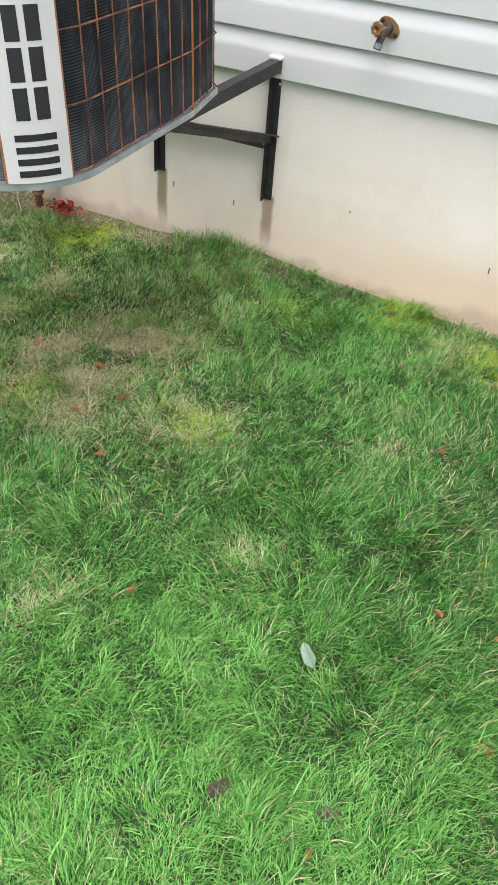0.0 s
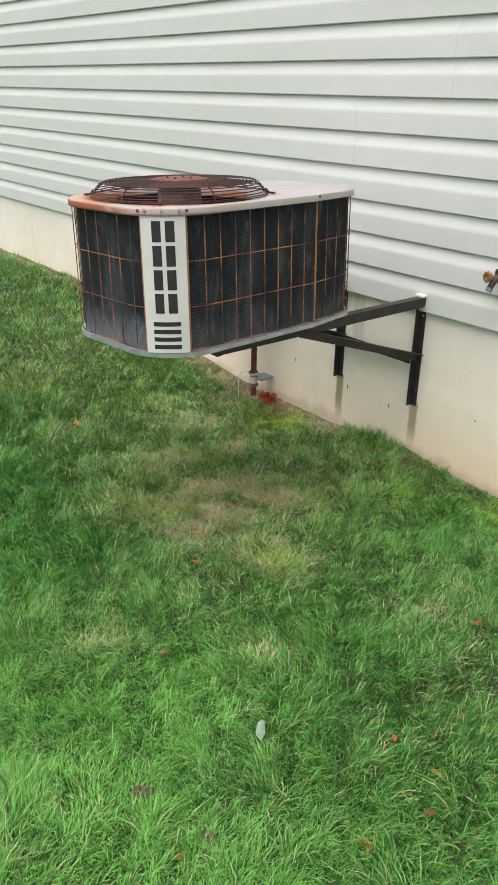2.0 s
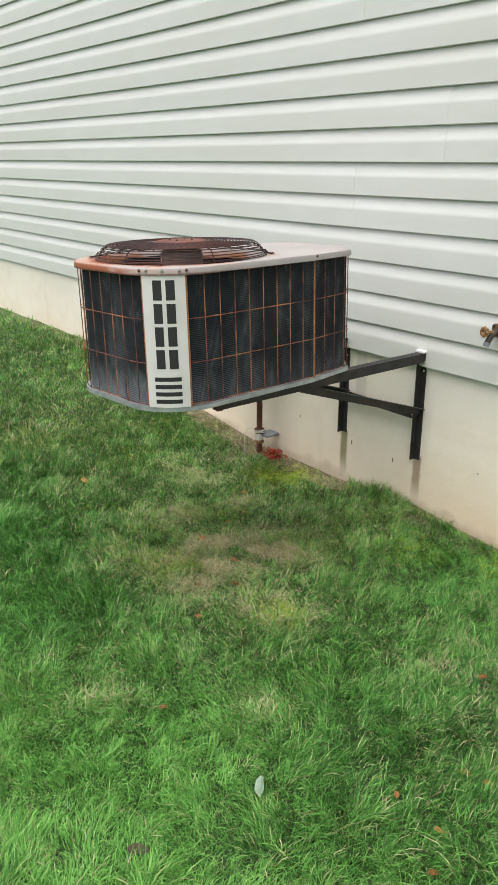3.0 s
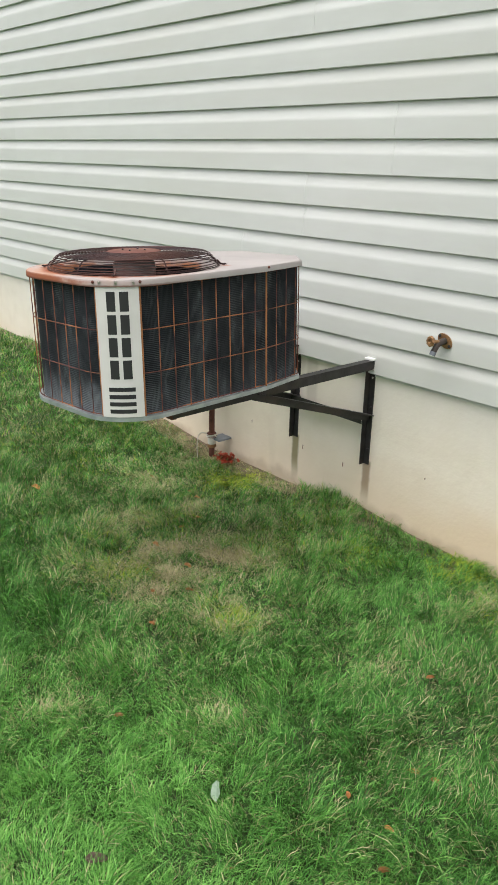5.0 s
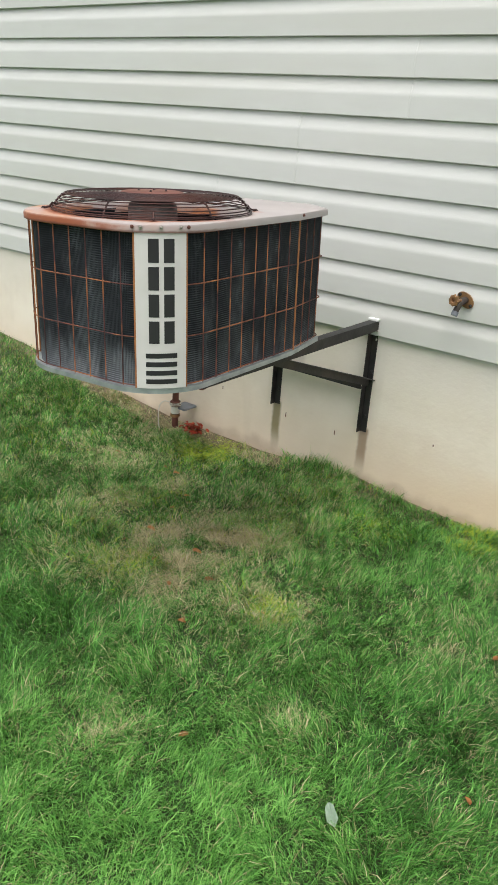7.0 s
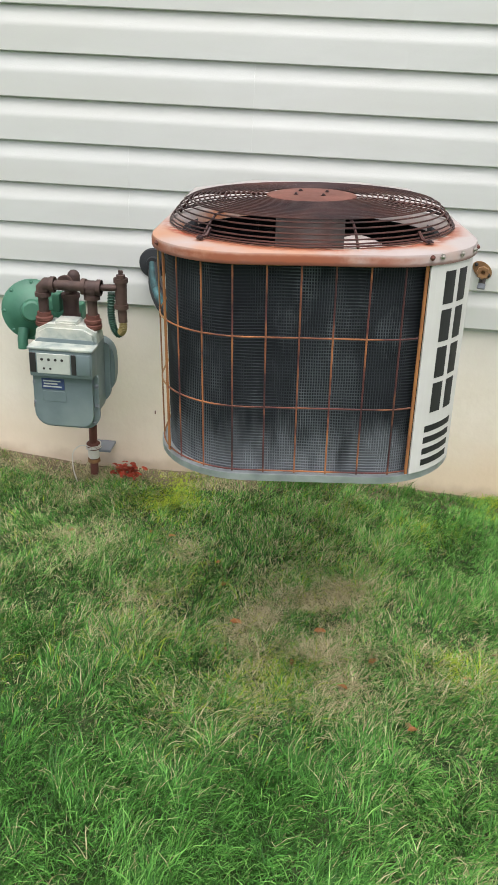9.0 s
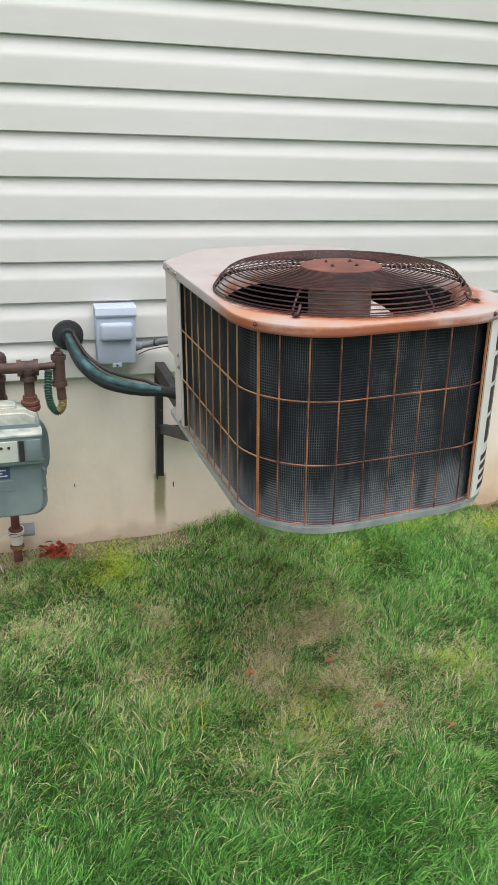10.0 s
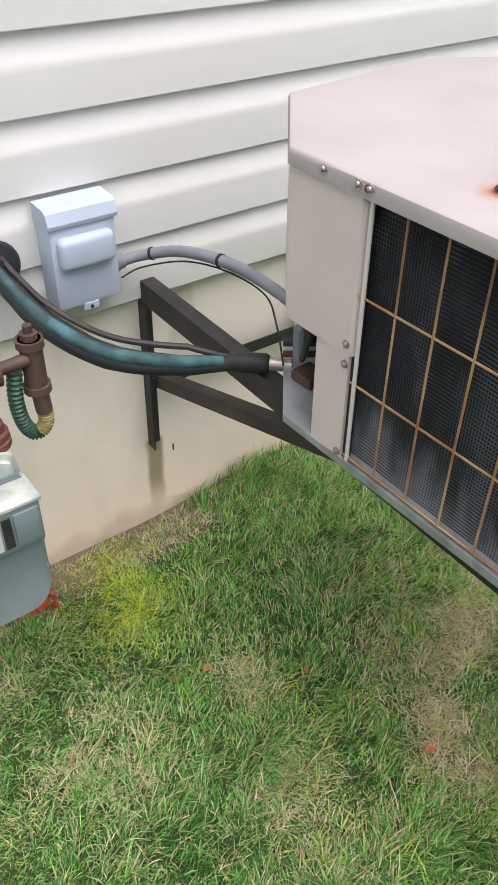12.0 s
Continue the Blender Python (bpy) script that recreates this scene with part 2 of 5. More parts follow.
lipf = math_node(nt, "MULTIPLY", math_node(nt, "MULTIPLY", lipn, math_node(nt, "MULTIPLY", front, left)), math_node(nt, "ADD", 0.25, math_node(nt, "MULTIPLY", lipz, 0.75)))
rustf = math_node(nt, "MAXIMUM", ringn, lipf)
for a in (48, 132, 228, 312):
    fx, fy = 0.352 * math.cos(radians(a)), 0.352 * math.sin(radians(a))
    dx, dy = math_node(nt, "SUBTRACT", sx, fx), math_node(nt, "SUBTRACT", sy, fy)
    dd = math_node(nt, "SQRT", math_node(nt, "ADD", math_node(nt, "MULTIPLY", dx, dx), math_node(nt, "MULTIPLY", dy, dy)))
    rustf = math_node(nt, "MAXIMUM", rustf, math_node(nt, "SUBTRACT", 1.0, ramp01(nt, math_node(nt, "ADD", dd, math_node(nt, "MULTIPLY", nr, 0.05)), 0.022, 0.064)))
mixin(M_LID, math_node(nt, "MULTIPLY", rustf, 0.88, True), (0.36, 0.112, 0.042))
mixin(M_LID, math_node(nt, "MULTIPLY", ramp01(nt, math_node(nt, "MULTIPLY", rustf, math_node(nt, "ADD", 0.5, fine)), 0.30, 0.90), 0.62), (0.20, 0.052, 0.026))
arc = math_node(nt, "MULTIPLY", ramp01(nt, math_node(nt, "ADD", rad, grit), 0.312, 0.330), math_node(nt, "SUBTRACT", 1.0, ramp01(nt, math_node(nt, "ADD", rad, math_node(nt, "MULTIPLY", grit, 0.1)), 0.338, 0.356)))
arcf = math_node(nt, "MULTIPLY", math_node(nt, "MULTIPLY", arc, front), ramp01(nt, noise_of(nt, vec, 5, 6), 0.40, 0.62))
mixin(M_LID, math_node(nt, "MULTIPLY", arcf, 0.92), (0.25, 0.050, 0.024))
low = math_node(nt, "SUBTRACT", 1.0, ramp01(nt, math_node(nt, "ADD", sz, math_node(nt, "MULTIPLY", fine, 0.006)), LID_TOP - 0.020, LID_TOP - 0.014))
mixin(M_LID, math_node(nt, "MULTIPLY", math_node(nt, "MULTIPLY", low, front), 0.75), (0.12, 0.045, 0.03))
inner = math_node(nt, "SUBTRACT", 1.0, ramp01(nt, rad, 0.300, 0.314))
mixin(M_LID, math_node(nt, "MULTIPLY", inner, ramp01(nt, noise_of(nt, vec, 6, 5), 0.40, 0.60)), (0.30, 0.12, 0.055))

# fin rows of the coil: louvre lines lying, fin edges upright, both broken up; grey dust in patches, most of it low down
nt, vec, sx, sy, sz = coords(M_COIL)
uvn = nt.nodes.new("ShaderNodeUVMap")
uvn.uv_map = "along"
usp = nt.nodes.new("ShaderNodeSeparateXYZ")
nt.links.new(uvn.outputs[0], usp.inputs[0])
su = usp.outputs[0]
wob = math_node(nt, "MULTIPLY", noise_of(nt, vec, 6, 3), 0.010)
wz = math_node(nt, "SINE", math_node(nt, "MULTIPLY", math_node(nt, "ADD", sz, wob), 2 * math.pi / 0.0068))
wu = math_node(nt, "SINE", math_node(nt, "MULTIPLY", math_node(nt, "ADD", su, math_node(nt, "MULTIPLY", noise_of(nt, vec, 9, 3), 0.008)), 2 * math.pi / 0.0054))
rows_f = math_node(nt, "MULTIPLY", math_node(nt, "MULTIPLY", ramp01(nt, wz, -0.2, 1.0), 0.85), math_node(nt, "ADD", 0.35, math_node(nt, "MULTIPLY", ramp01(nt, noise_of(nt, vec, 9, 5), 0.35, 0.62), 0.65)))
fins_f = math_node(nt, "MULTIPLY", math_node(nt, "MULTIPLY", ramp01(nt, wu, -0.2, 1.0), 0.75), ramp01(nt, noise_of(nt, vec, 7, 6, (1.6, 1.6, 0.5)), 0.41, 0.54))
lines = math_node(nt, "MAXIMUM", rows_f, fins_f)
dusty = ramp01(nt, math_node(nt, "SUBTRACT", noise_of(nt, vec, 6, 7, (1.6, 1.6, 0.55)), math_node(nt, "MULTIPLY", sz, 0.22)), 0.36, 0.60)
mixin(M_COIL, math_node(nt, "MULTIPLY", lines, math_node(nt, "ADD", 0.15, math_node(nt, "MULTIPLY", dusty, 0.38))), (0.150, 0.172, 0.186))
tint = ramp01(nt, noise_of(nt, vec, 16, 5, (1.2, 1.2, 0.6)), 0.56, 0.70)
mixin(M_COIL, math_node(nt, "MULTIPLY", math_node(nt, "MULTIPLY", lines, tint), 0.30), (0.22, 0.25, 0.27))
low = ramp01(nt, math_node(nt, "SUBTRACT", math_node(nt, "MULTIPLY", noise_of(nt, vec, 18, 6, (1, 1, 0.22)), 0.32), sz), 0.01, 0.13)
low = math_node(nt, "MULTIPLY", low, math_node(nt, "SUBTRACT", 1.0, math_node(nt, "MULTIPLY", ramp01(nt, sx, 0.15, 0.30), 0.75)))
mixin(M_COIL, math_node(nt, "MULTIPLY", low, math_node(nt, "ADD", 0.22, math_node(nt, "MULTIPLY", lines, 0.45))), (0.29, 0.31, 0.34))
bp = nt.nodes.new("ShaderNodeBump")
bp.inputs["Strength"].default_value = 0.6
bp.inputs["Distance"].default_value = 0.002
nt.links.new(lines, bp.inputs["Height"])
nt.links.new(bp.outputs[0], nt.nodes["Principled BSDF"].inputs["Normal"])

# ---- mesh helpers ----


def thing(name, m=None, label="", category="", group="", kind=""):
    ob = new(name)
    ob.empty_display_size = 0.1
    if m is not None:
        ob.matrix_world = m
    return tagged(ob, label, category, group, kind)


def mesh_ob(name, bm, material, smooth=False):
    me = bpy.data.meshes.new(name)
    bmesh.ops.recalc_face_normals(bm, faces=bm.faces)
    bm.to_mesh(me)
    bm.free()
    for m in material if isinstance(material, (list, tuple)) else [material]:
        me.materials.append(m)
    if smooth:
        me.shade_smooth()
        me.set_sharp_from_angle(angle=radians(40))
    return new(name, me)


def part(name, bm, material, parent, label="", m=None, smooth=False):
    ob = mesh_ob(name, bm, material, smooth)
    ob.parent = parent
    if m is not None:
        ob.matrix_local = m
    return tagged(ob, label)


def box(x0, x1, y0, y1, z0, z1, bevel=0.0, seg=2, bm=None):
    bm = bm or bmesh.new()
    r = bmesh.ops.create_cube(bm, size=1)
    for v in r["verts"]:
        v.co = Vector(((x0 + x1) / 2 + v.co.x * (x1 - x0), (y0 + y1) / 2 + v.co.y * (y1 - y0), (z0 + z1) / 2 + v.co.z * (z1 - z0)))
    if bevel:
        es = {e for v in r["verts"] for e in v.link_edges}
        bmesh.ops.bevel(bm, geom=list(es), offset=bevel, segments=seg, affect="EDGES", profile=0.5)
    return bm


def prism(pts, z0, z1, bm=None, cap=True):
    """An upright prism over a closed outline of (x, y)."""
    bm = bm or bmesh.new()
    lo = [bm.verts.new((x, y, z0)) for x, y in pts]
    hi = [bm.verts.new((x, y, z1)) for x, y in pts]
    k = len(pts)
    for i in range(k):
        bm.faces.new((lo[i], lo[(i + 1) % k], hi[(i + 1) % k], hi[i]))
    if cap:
        bm.faces.new(lo[::-1])
        bm.faces.new(hi)
    return bm


def lathe(profile, seg=24, bm=None, m=None):
    """Turns (radius, z) pairs round z; radius 0 closes an end."""
    bm = bm or bmesh.new()
    rows = []
    for r, z in profile:
        if r < 1e-6:
            rows.append([bm.verts.new((0, 0, z))])
        else:
            rows.append([bm.verts.new((r * math.cos(2 * math.pi * i / seg), r * math.sin(2 * math.pi * i / seg), z)) for i in range(seg)])
    for a, b in zip(rows, rows[1:]):
        for i in range(seg):
            j = (i + 1) % seg
            if len(a) == 1 and len(b) > 1:
                bm.faces.new((a[0], b[j], b[i]))
            elif len(b) == 1 and len(a) > 1:
                bm.faces.new((a[i], a[j], b[0]))
            elif len(a) > 1:
                bm.faces.new((a[i], a[j], b[j], b[i]))
    if m is not None:
        bmesh.ops.transform(bm, matrix=m, verts=[v for row in rows for v in row])
    return bm


def tube(pts, r, seg=8, closed=False, bm=None, radii=None):
    """A round bar along a line of points."""
    bm = bm or bmesh.new()
    pts = [Vector(p) for p in pts]
    k = len(pts)
    rings, side = [], None
    for i, p in enumerate(pts):
        a = pts[i - 1] if (i or closed) else p
        b = pts[(i + 1) % k] if (i < k - 1 or closed) else p
        d = (b - a).normalized()
        if side is None:
            side = d.orthogonal().normalized()
        side = (side - d * side.dot(d)).normalized()
        up = d.cross(side)
        rr = radii[i] if radii else r
        rings.append([bm.verts.new(p + (side * math.cos(2 * math.pi * j / seg) + up * math.sin(2 * math.pi * j / seg)) * rr) for j in range(seg)])
    for i in range(k if closed else k - 1):
        a, b = rings[i], rings[(i + 1) % k]
        for j in range(seg):
            bm.faces.new((a[j], a[(j + 1) % seg], b[(j + 1) % seg], b[j]))
    if not closed:
        bm.faces.new(rings[0][::-1])
        bm.faces.new(rings[-1])
    return bm


def spline(ctrl, n=40):
    """A smooth line through control points (Catmull-Rom)."""
    c = [Vector(p) for p in ctrl]
    c = [c[0] * 2 - c[1]] + c + [c[-1] * 2 - c[-2]]
    out = []
    spans = len(c) - 3
    for i in range(n + 1):
        s = i / n * spans
        k = min(int(s), spans - 1)
        t = s - k
        p0, p1, p2, p3 = c[k:k + 4]
        out.append(0.5 * ((2 * p1) + (p2 - p0) * t + (2 * p0 - 5 * p1 + 4 * p2 - p3) * t * t + (3 * p1 - p0 - 3 * p2 + p3) * t ** 3))
    return out


def bar(p, q, w, h, bm=None, bevel=0.0):
    """A straight bar of section w x h from p to q, its h upright."""
    p, q = Vector(p), Vector(q)
    d = (q - p).normalized()
    s = d.cross(Vector((0, 0, 1)))
    s = s.normalized() if s.length > 1e-4 else Vector((1, 0, 0))
    u = s.cross(d).normalized()
    b2 = box(-w / 2, w / 2, 0, (q - p).length, -h / 2, h / 2, bevel, 1)
    bmesh.ops.transform(b2, matrix=Matrix(((s.x, d.x, u.x, p.x), (s.y, d.y, u.y, p.y), (s.z, d.z, u.z, p.z), (0, 0, 0, 1))), verts=b2.verts)
    if bm is None:
        return b2
    me = bpy.data.meshes.new("tmp")
    b2.to_mesh(me)
    b2.free()
    bm.from_mesh(me)
    bpy.data.meshes.remove(me)
    return bm


def screw(parent, place, normal, r=0.005, material=None):
    rot = Vector(normal).to_track_quat("Z", "Y").to_matrix().to_4x4()
    bm = lathe([(0, 0.005), (r * 0.6, 0.0045), (r * 0.95, 0.003), (r, 0.001), (r * 1.5, 0.001), (r * 1.5, -0.001), (0, -0.001)], 8)
    return part("screw", bm, material or M_SCREW, parent, m=Matrix.Translation(place) @ rot, smooth=True)


# ---- ground ----


def gz(x, y):
    """Height of the lawn."""
    d = min(max(0.0, -y), 6.0)
    h = 0.018 + 0.045 * math.exp(-((x - 0.16) / 0.30) ** 2) * math.exp(-d / 0.35) - 0.016 * d
    h += 0.105 * max(0.0, min(-x - 0.95, 2.4)) - 0.055 * max(0.0, min(x - 0.75, 1.2)) * math.exp(-d / 0.6)
    q = max(0.0, (1.5 - x - y) * 0.7071)
    h += 0.50 * max(0.0, min(x - 1.47, 1.2)) * math.exp(-(q / 0.30) ** 2)
    return h + 0.012 * noise.noise((x * 1.3, y * 1.3, 3.0)) + 0.006 * noise.noise((x * 5, y * 5, 8.0))


def axis(lo, hi, step, far):
    a = list(np.arange(lo, hi + 1e-6, step))
    s, p, q = step, lo, hi
    left, right = [], []
    while p > -far:
        s *= 1.5
        p, q = p - s, q + s
        left.insert(0, p)
        right.append(q)
    return left + a + right


gx, gy = axis(-6.0, 4.0, 0.08, 400), axis(-4.5, 0.4, 0.08, 400)
bm = bmesh.new()
grid = [[bm.verts.new((x, y, gz(x, y))) for x in gx] for y in gy]
for r0, r1 in zip(grid, grid[1:]):
    for i in range(len(gx) - 1):
        bm.faces.new((r0[i], r0[i + 1], r1[i + 1], r1[i]))
M_GROUND = mat("thatch_and_soil", (0.034, 0.070, 0.016), (0.016, 0.028, 0.008), 55, 0.95, bump=0.8, bscale=120, big=(0.040, 0.060, 0.018), bigscale=2.2)
nt, vec, sx, sy, sz = coords(M_GROUND)
edge = ramp01(nt, math_node(nt, "ADD", sy, math_node(nt, "MULTIPLY", noise_of(nt, vec, 6, 5), 0.16)), -0.10, 0.0)
edge = math_node(nt, "MULTIPLY", edge, math_node(nt, "SUBTRACT", 1.0, math_node(nt, "MAXIMUM", ramp01(nt, sx, 1.5, 1.9), ramp01(nt, sy, 0.2, 0.4))))
mixin(M_GROUND, edge, (0.15, 0.115, 0.075))
nook = ramp01(nt, math_node(nt, "ADD", math_node(nt, "ADD", sx, sy), math_node(nt, "MULTIPLY", noise_of(nt, vec, 7, 5), 0.16)), 1.36, 1.46)
nook = math_node(nt, "MULTIPLY", nook, math_node(nt, "SUBTRACT", 1.0, ramp01(nt, sx, 1.9, 2.3)))
nook = math_node(nt, "MULTIPLY", nook, math_node(nt, "SUBTRACT", 1.0, ramp01(nt, math_node(nt, "ADD", sx, sy), 1.52, 1.60)))
nook = math_node(nt, "MULTIPLY", nook, math_node(nt, "SUBTRACT", 1.0, ramp01(nt, sy, 0.05, 0.12)))
mixin(M_GROUND, nook, (0.24, 0.155, 0.105))
far = math_node(nt, "MAXIMUM", ramp01(nt, sx, 2.7, 3.3), math_node(nt, "SUBTRACT", 1.0, ramp01(nt, sx, -5.0, -3.6)))
far = math_node(nt, "MAXIMUM", far, math_node(nt, "SUBTRACT", 1.0, ramp01(nt, sy, -3.3, -2.6)))
far = math_node(nt, "MULTIPLY", far, ramp01(nt, noise_of(nt, vec, 40, 6), 0.25, 0.60))
mixin(M_GROUND, math_node(nt, "MULTIPLY", far, 0.85), (0.060, 0.150, 0.030))
ground = tagged(mesh_ob("ground", bm, M_GROUND, True), "sloping lawn soil with thatch beside the house", "ground", kind="structure")

# ---- the house ----
LAP, Z0 = 0.152, 0.78
COURSES = 32
TOP = Z0 + LAP * COURSES


def siding_panel(length, laps=2):
    """One vinyl panel of two Dutch laps: a cove on top of each, a flat face, and a butt edge with its return."""
    prof = []
    for k in range(laps):
        z = k * LAP
        prof += [(-0.004, z + 0.001), (-0.0185, z), (-0.0208, z + 0.003), (-0.0206, z + 0.020), (-0.0205, z + 0.080), (-0.0203, z + 0.088), (-0.0186, z + 0.0965), (-0.0172, z + 0.101), (-0.0106, z + 0.124), (-0.0066, z + 0.140), (-0.0050, z + 0.1515)]
    bm = bmesh.new()
    a = [bm.verts.new((0, y, z)) for y, z in prof]
    b = [bm.verts.new((length, y, z)) for y, z in prof]
    for i in range(len(prof) - 1):
        bm.faces.new((a[i], a[i + 1], b[i + 1], b[i]))
    ea = [bm.verts.new((0, -0.001, z)) for z in (0.001, laps * LAP)]
    eb = [bm.verts.new((length, -0.001, z)) for z in (0.001, laps * LAP)]
    bm.faces.new(a[::-1] + ea)
    bm.faces.new(b + [eb[1], eb[0]])
    me = bpy.data.meshes.new("siding_panel")
    bmesh.ops.recalc_face_normals(bm, faces=bm.faces)
    bm.to_mesh(me)
    bm.free()
    me.materials.append(M_SIDING)
    me.shade_smooth()
    me.set_sharp_from_angle(angle=radians(35))
    return me


wall_north = tagged(mesh_ob("wall_north", box(-9.0, 1.50, 0.0, 0.25, -0.6, TOP), M_FOUND), "cream painted concrete foundation below pale vinyl siding", "wall", kind="structure")
bay = pose(1.50, 0.0, 0, 0, 0, -45)
wall_east = tagged(mesh_ob("wall_east", box(0.0, 2.2, 0.0, 0.25, -0.6, TOP), M_FOUND_BAY), "angled foundation wall with pale vinyl siding above", "wall", kind="structure")
wall_east.matrix_world = bay

SEAMS = {0: -1.75, 1: -4.4, 2: -0.272, 3: -3.398, 4: -2.037, 5: -0.258, 6: -3.39, 7: -1.9}
panel_meshes = {}


def add_panel(parent, x0, x1, row, dy):
    key = round(x1 - x0, 3)
    if key not in panel_meshes:
        panel_meshes[key] = siding_panel(key)
    ob = new("siding_panel", panel_meshes[key])
    ob.parent = parent
    ob.location = (x0, dy, Z0 + row * 2 * LAP)


for row in range(COURSES // 2):
    s = SEAMS.get(row % 8)
    cuts = [-9.0] + [c for c in (s - 7.32, s - 3.66, s, s + 3.66) if -8.6 < c < 1.2] + [1.455]
    for i, (p, q) in enumerate(zip(cuts, cuts[1:])):
        last = i == len(cuts) - 2
        add_panel(wall_north, p, q if last else q + 0.025, row, 0.0 if i % 2 else -0.0016)
    add_panel(wall_east, 0.05, 2.2, row, 0.0)

for x, z, h in ((1.205, 0.254, 0.026), (0.102, 0.250, 0.022), (-0.195, 0.262, 0.024), (-0.62, 0.30, 0.016), (-1.16, 0.29, 0.02), (0.62, 0.34, 0.010), (1.33, 0.42, 0.008)):
    part("form_tie", box(x - 0.0022, x + 0.0022, -0.0015, 0.002, z - h / 2, z + h / 2), M_RUST, wall_north)
# inside corner post
bm = prism([(1.448, 0.0), (1.448, -0.026), (1.482, -0.030), (1.490, -0.014), (1.504, -0.034), (1.526, -0.075), (1.545, -0.064), (1.570, -0.03), (1.520, 0.0)], Z0 - 0.012, TOP)
tagged(mesh_ob("corner_post_trim", bm, M_TRIM), "pale vinyl inside corner post between two walls", "trim", kind="structure")
bm = box(-9.0, 1.448, -0.0045, 0.0, Z0 - 0.014, Z0 + 0.004)
tagged(mesh_ob("starter_trim", bm, M_TRIM), "thin starter strip under the lowest siding", "trim", kind="structure")

# ---- the condenser ----
TURN_U, LEAN_U = 3.0, -1.95
UC = (0.022, -1.192)   # its middle, seen from above
UZ = 0.831
WL, HW, FRONT, BACK = 0.343, 0.347, -0.355, 0.738
CX, CY = 0.326, 0.555   # the rear corner of the left side
unit = thing("air_conditioner", pose(UC[0], UC[1], UZ, 0, 0, TURN_U) @ pose(0, 0, 0, 0.3, LEAN_U, 0), "weathered beige outdoor air conditioner with rusty fan grille on wall brackets", "air conditioner")


def outline(off=0.0, seg=10):
    """Plan of the cabinet, from the left end of the chamfer round the front to the back."""
    wl, w, fr, bk = WL + off, HW + off, FRONT - off, BACK + off
    rf = 0.21 + off
    pts = [(-CX - off, CY)]
    for k in range(seg + 1):
        a = math.pi + math.pi / 2 * k / seg
        pts.append((-wl + rf + rf * math.cos(a), fr + rf + rf * math.sin(a)))
    for k in range(seg + 1):
        a = 1.5 * math.pi + math.pi / 2 * k / seg
        pts.append((w - rf + rf * math.cos(a), fr + rf + rf * math.sin(a)))
    pts += [(w - 0.002, 0.37), (0.305 + off, 0.625), (0.175, bk), (-0.165, bk)]
    return pts


def left_side(v):
    """The left side's place across, at a depth v."""
    return -WL + (WL - CX) * (v + 0.145) / (CY + 0.145)


def along(off=0.0):
    """The outline as a line with lengths, to set wires on it: returns a function of the length."""
    p = [Vector((x, y, 0)) for x, y in outline(off, 24)]
    cum = [0.0]
    for a, b in zip(p, p[1:]):
        cum.append(cum[-1] + (b - a).length)

    def at(s):
        for i in range(len(p) - 1):
            if s <= cum[i + 1] or i == len(p) - 2:
                return p[i].lerp(p[i + 1], (s - cum[i]) / (cum[i + 1] - cum[i]))
    return at, cum[-1]


PAN_H, SIDE_TOP, LID_T = 0.024, 0.497, 0.516
part("base_pan", prism(outline(0.003), 0.008, PAN_H), M_PAN, unit, "dull galvanised base pan")
coil_pts = [(x, min(y, 0.405) if x < 0 else y) for x, y in outline(-0.018, 14)[:-2]] + [(0.165, 0.716), (0.10, 0.716)]
coil_in = [(x * 0.88, y * 0.88) for x, y in coil_pts]
bm = prism(coil_pts, PAN_H, SIDE_TOP, cap=False)
prism(coil_in, PAN_H, SIDE_TOP, bm, cap=False)
bm.verts.ensure_lookup_table()
bm.verts.index_update()
kc = len(coil_pts)
for i in range(kc):
    j = (i + 1) % kc
    bm.faces.new((bm.verts[kc + i], bm.verts[kc + j], bm.verts[3 * kc + j], bm.verts[3 * kc + i]))
uvl = bm.loops.layers.uv.new("along")
run = [0.0]
for p0, p1 in zip(coil_pts, coil_pts[1:]):
    run.append(run[-1] + math.dist(p0, p1))
for fc in bm.faces:
    ids = [lp.vert.index % kc for lp in fc.loops]
    wrap = max(ids) - min(ids) > kc // 2
    for lp, i in zip(fc.loops, ids):
        lp[uvl].uv = (run[-1] + 0.3 if wrap and i == 0 else run[i], lp.vert.co.z)
part("coil", bm, M_COIL, unit, "dusty black condenser coil fins", smooth=True)

# lid: skirt, rolled edge, plate with a round throat
N = 144
lid_o = outline(0.010, 16)


def ray_out(pts, ang):
    c, s = math.cos(ang), math.sin(ang)
    best = 0
    for (x0, y0), (x1, y1) in zip(pts, pts[1:] + pts[:1]):
        ex, ey = x1 - x0, y1 - y0
        den = c * ey - s * ex
        if abs(den) < 1e-9:
            continue
        t = (x0 * ey - y0 * ex) / den
        u = (x0 * s - y0 * c) / den
        if t > 0 and -1e-6 <= u <= 1 + 1e-6:
            best = max(best, t)
    return best


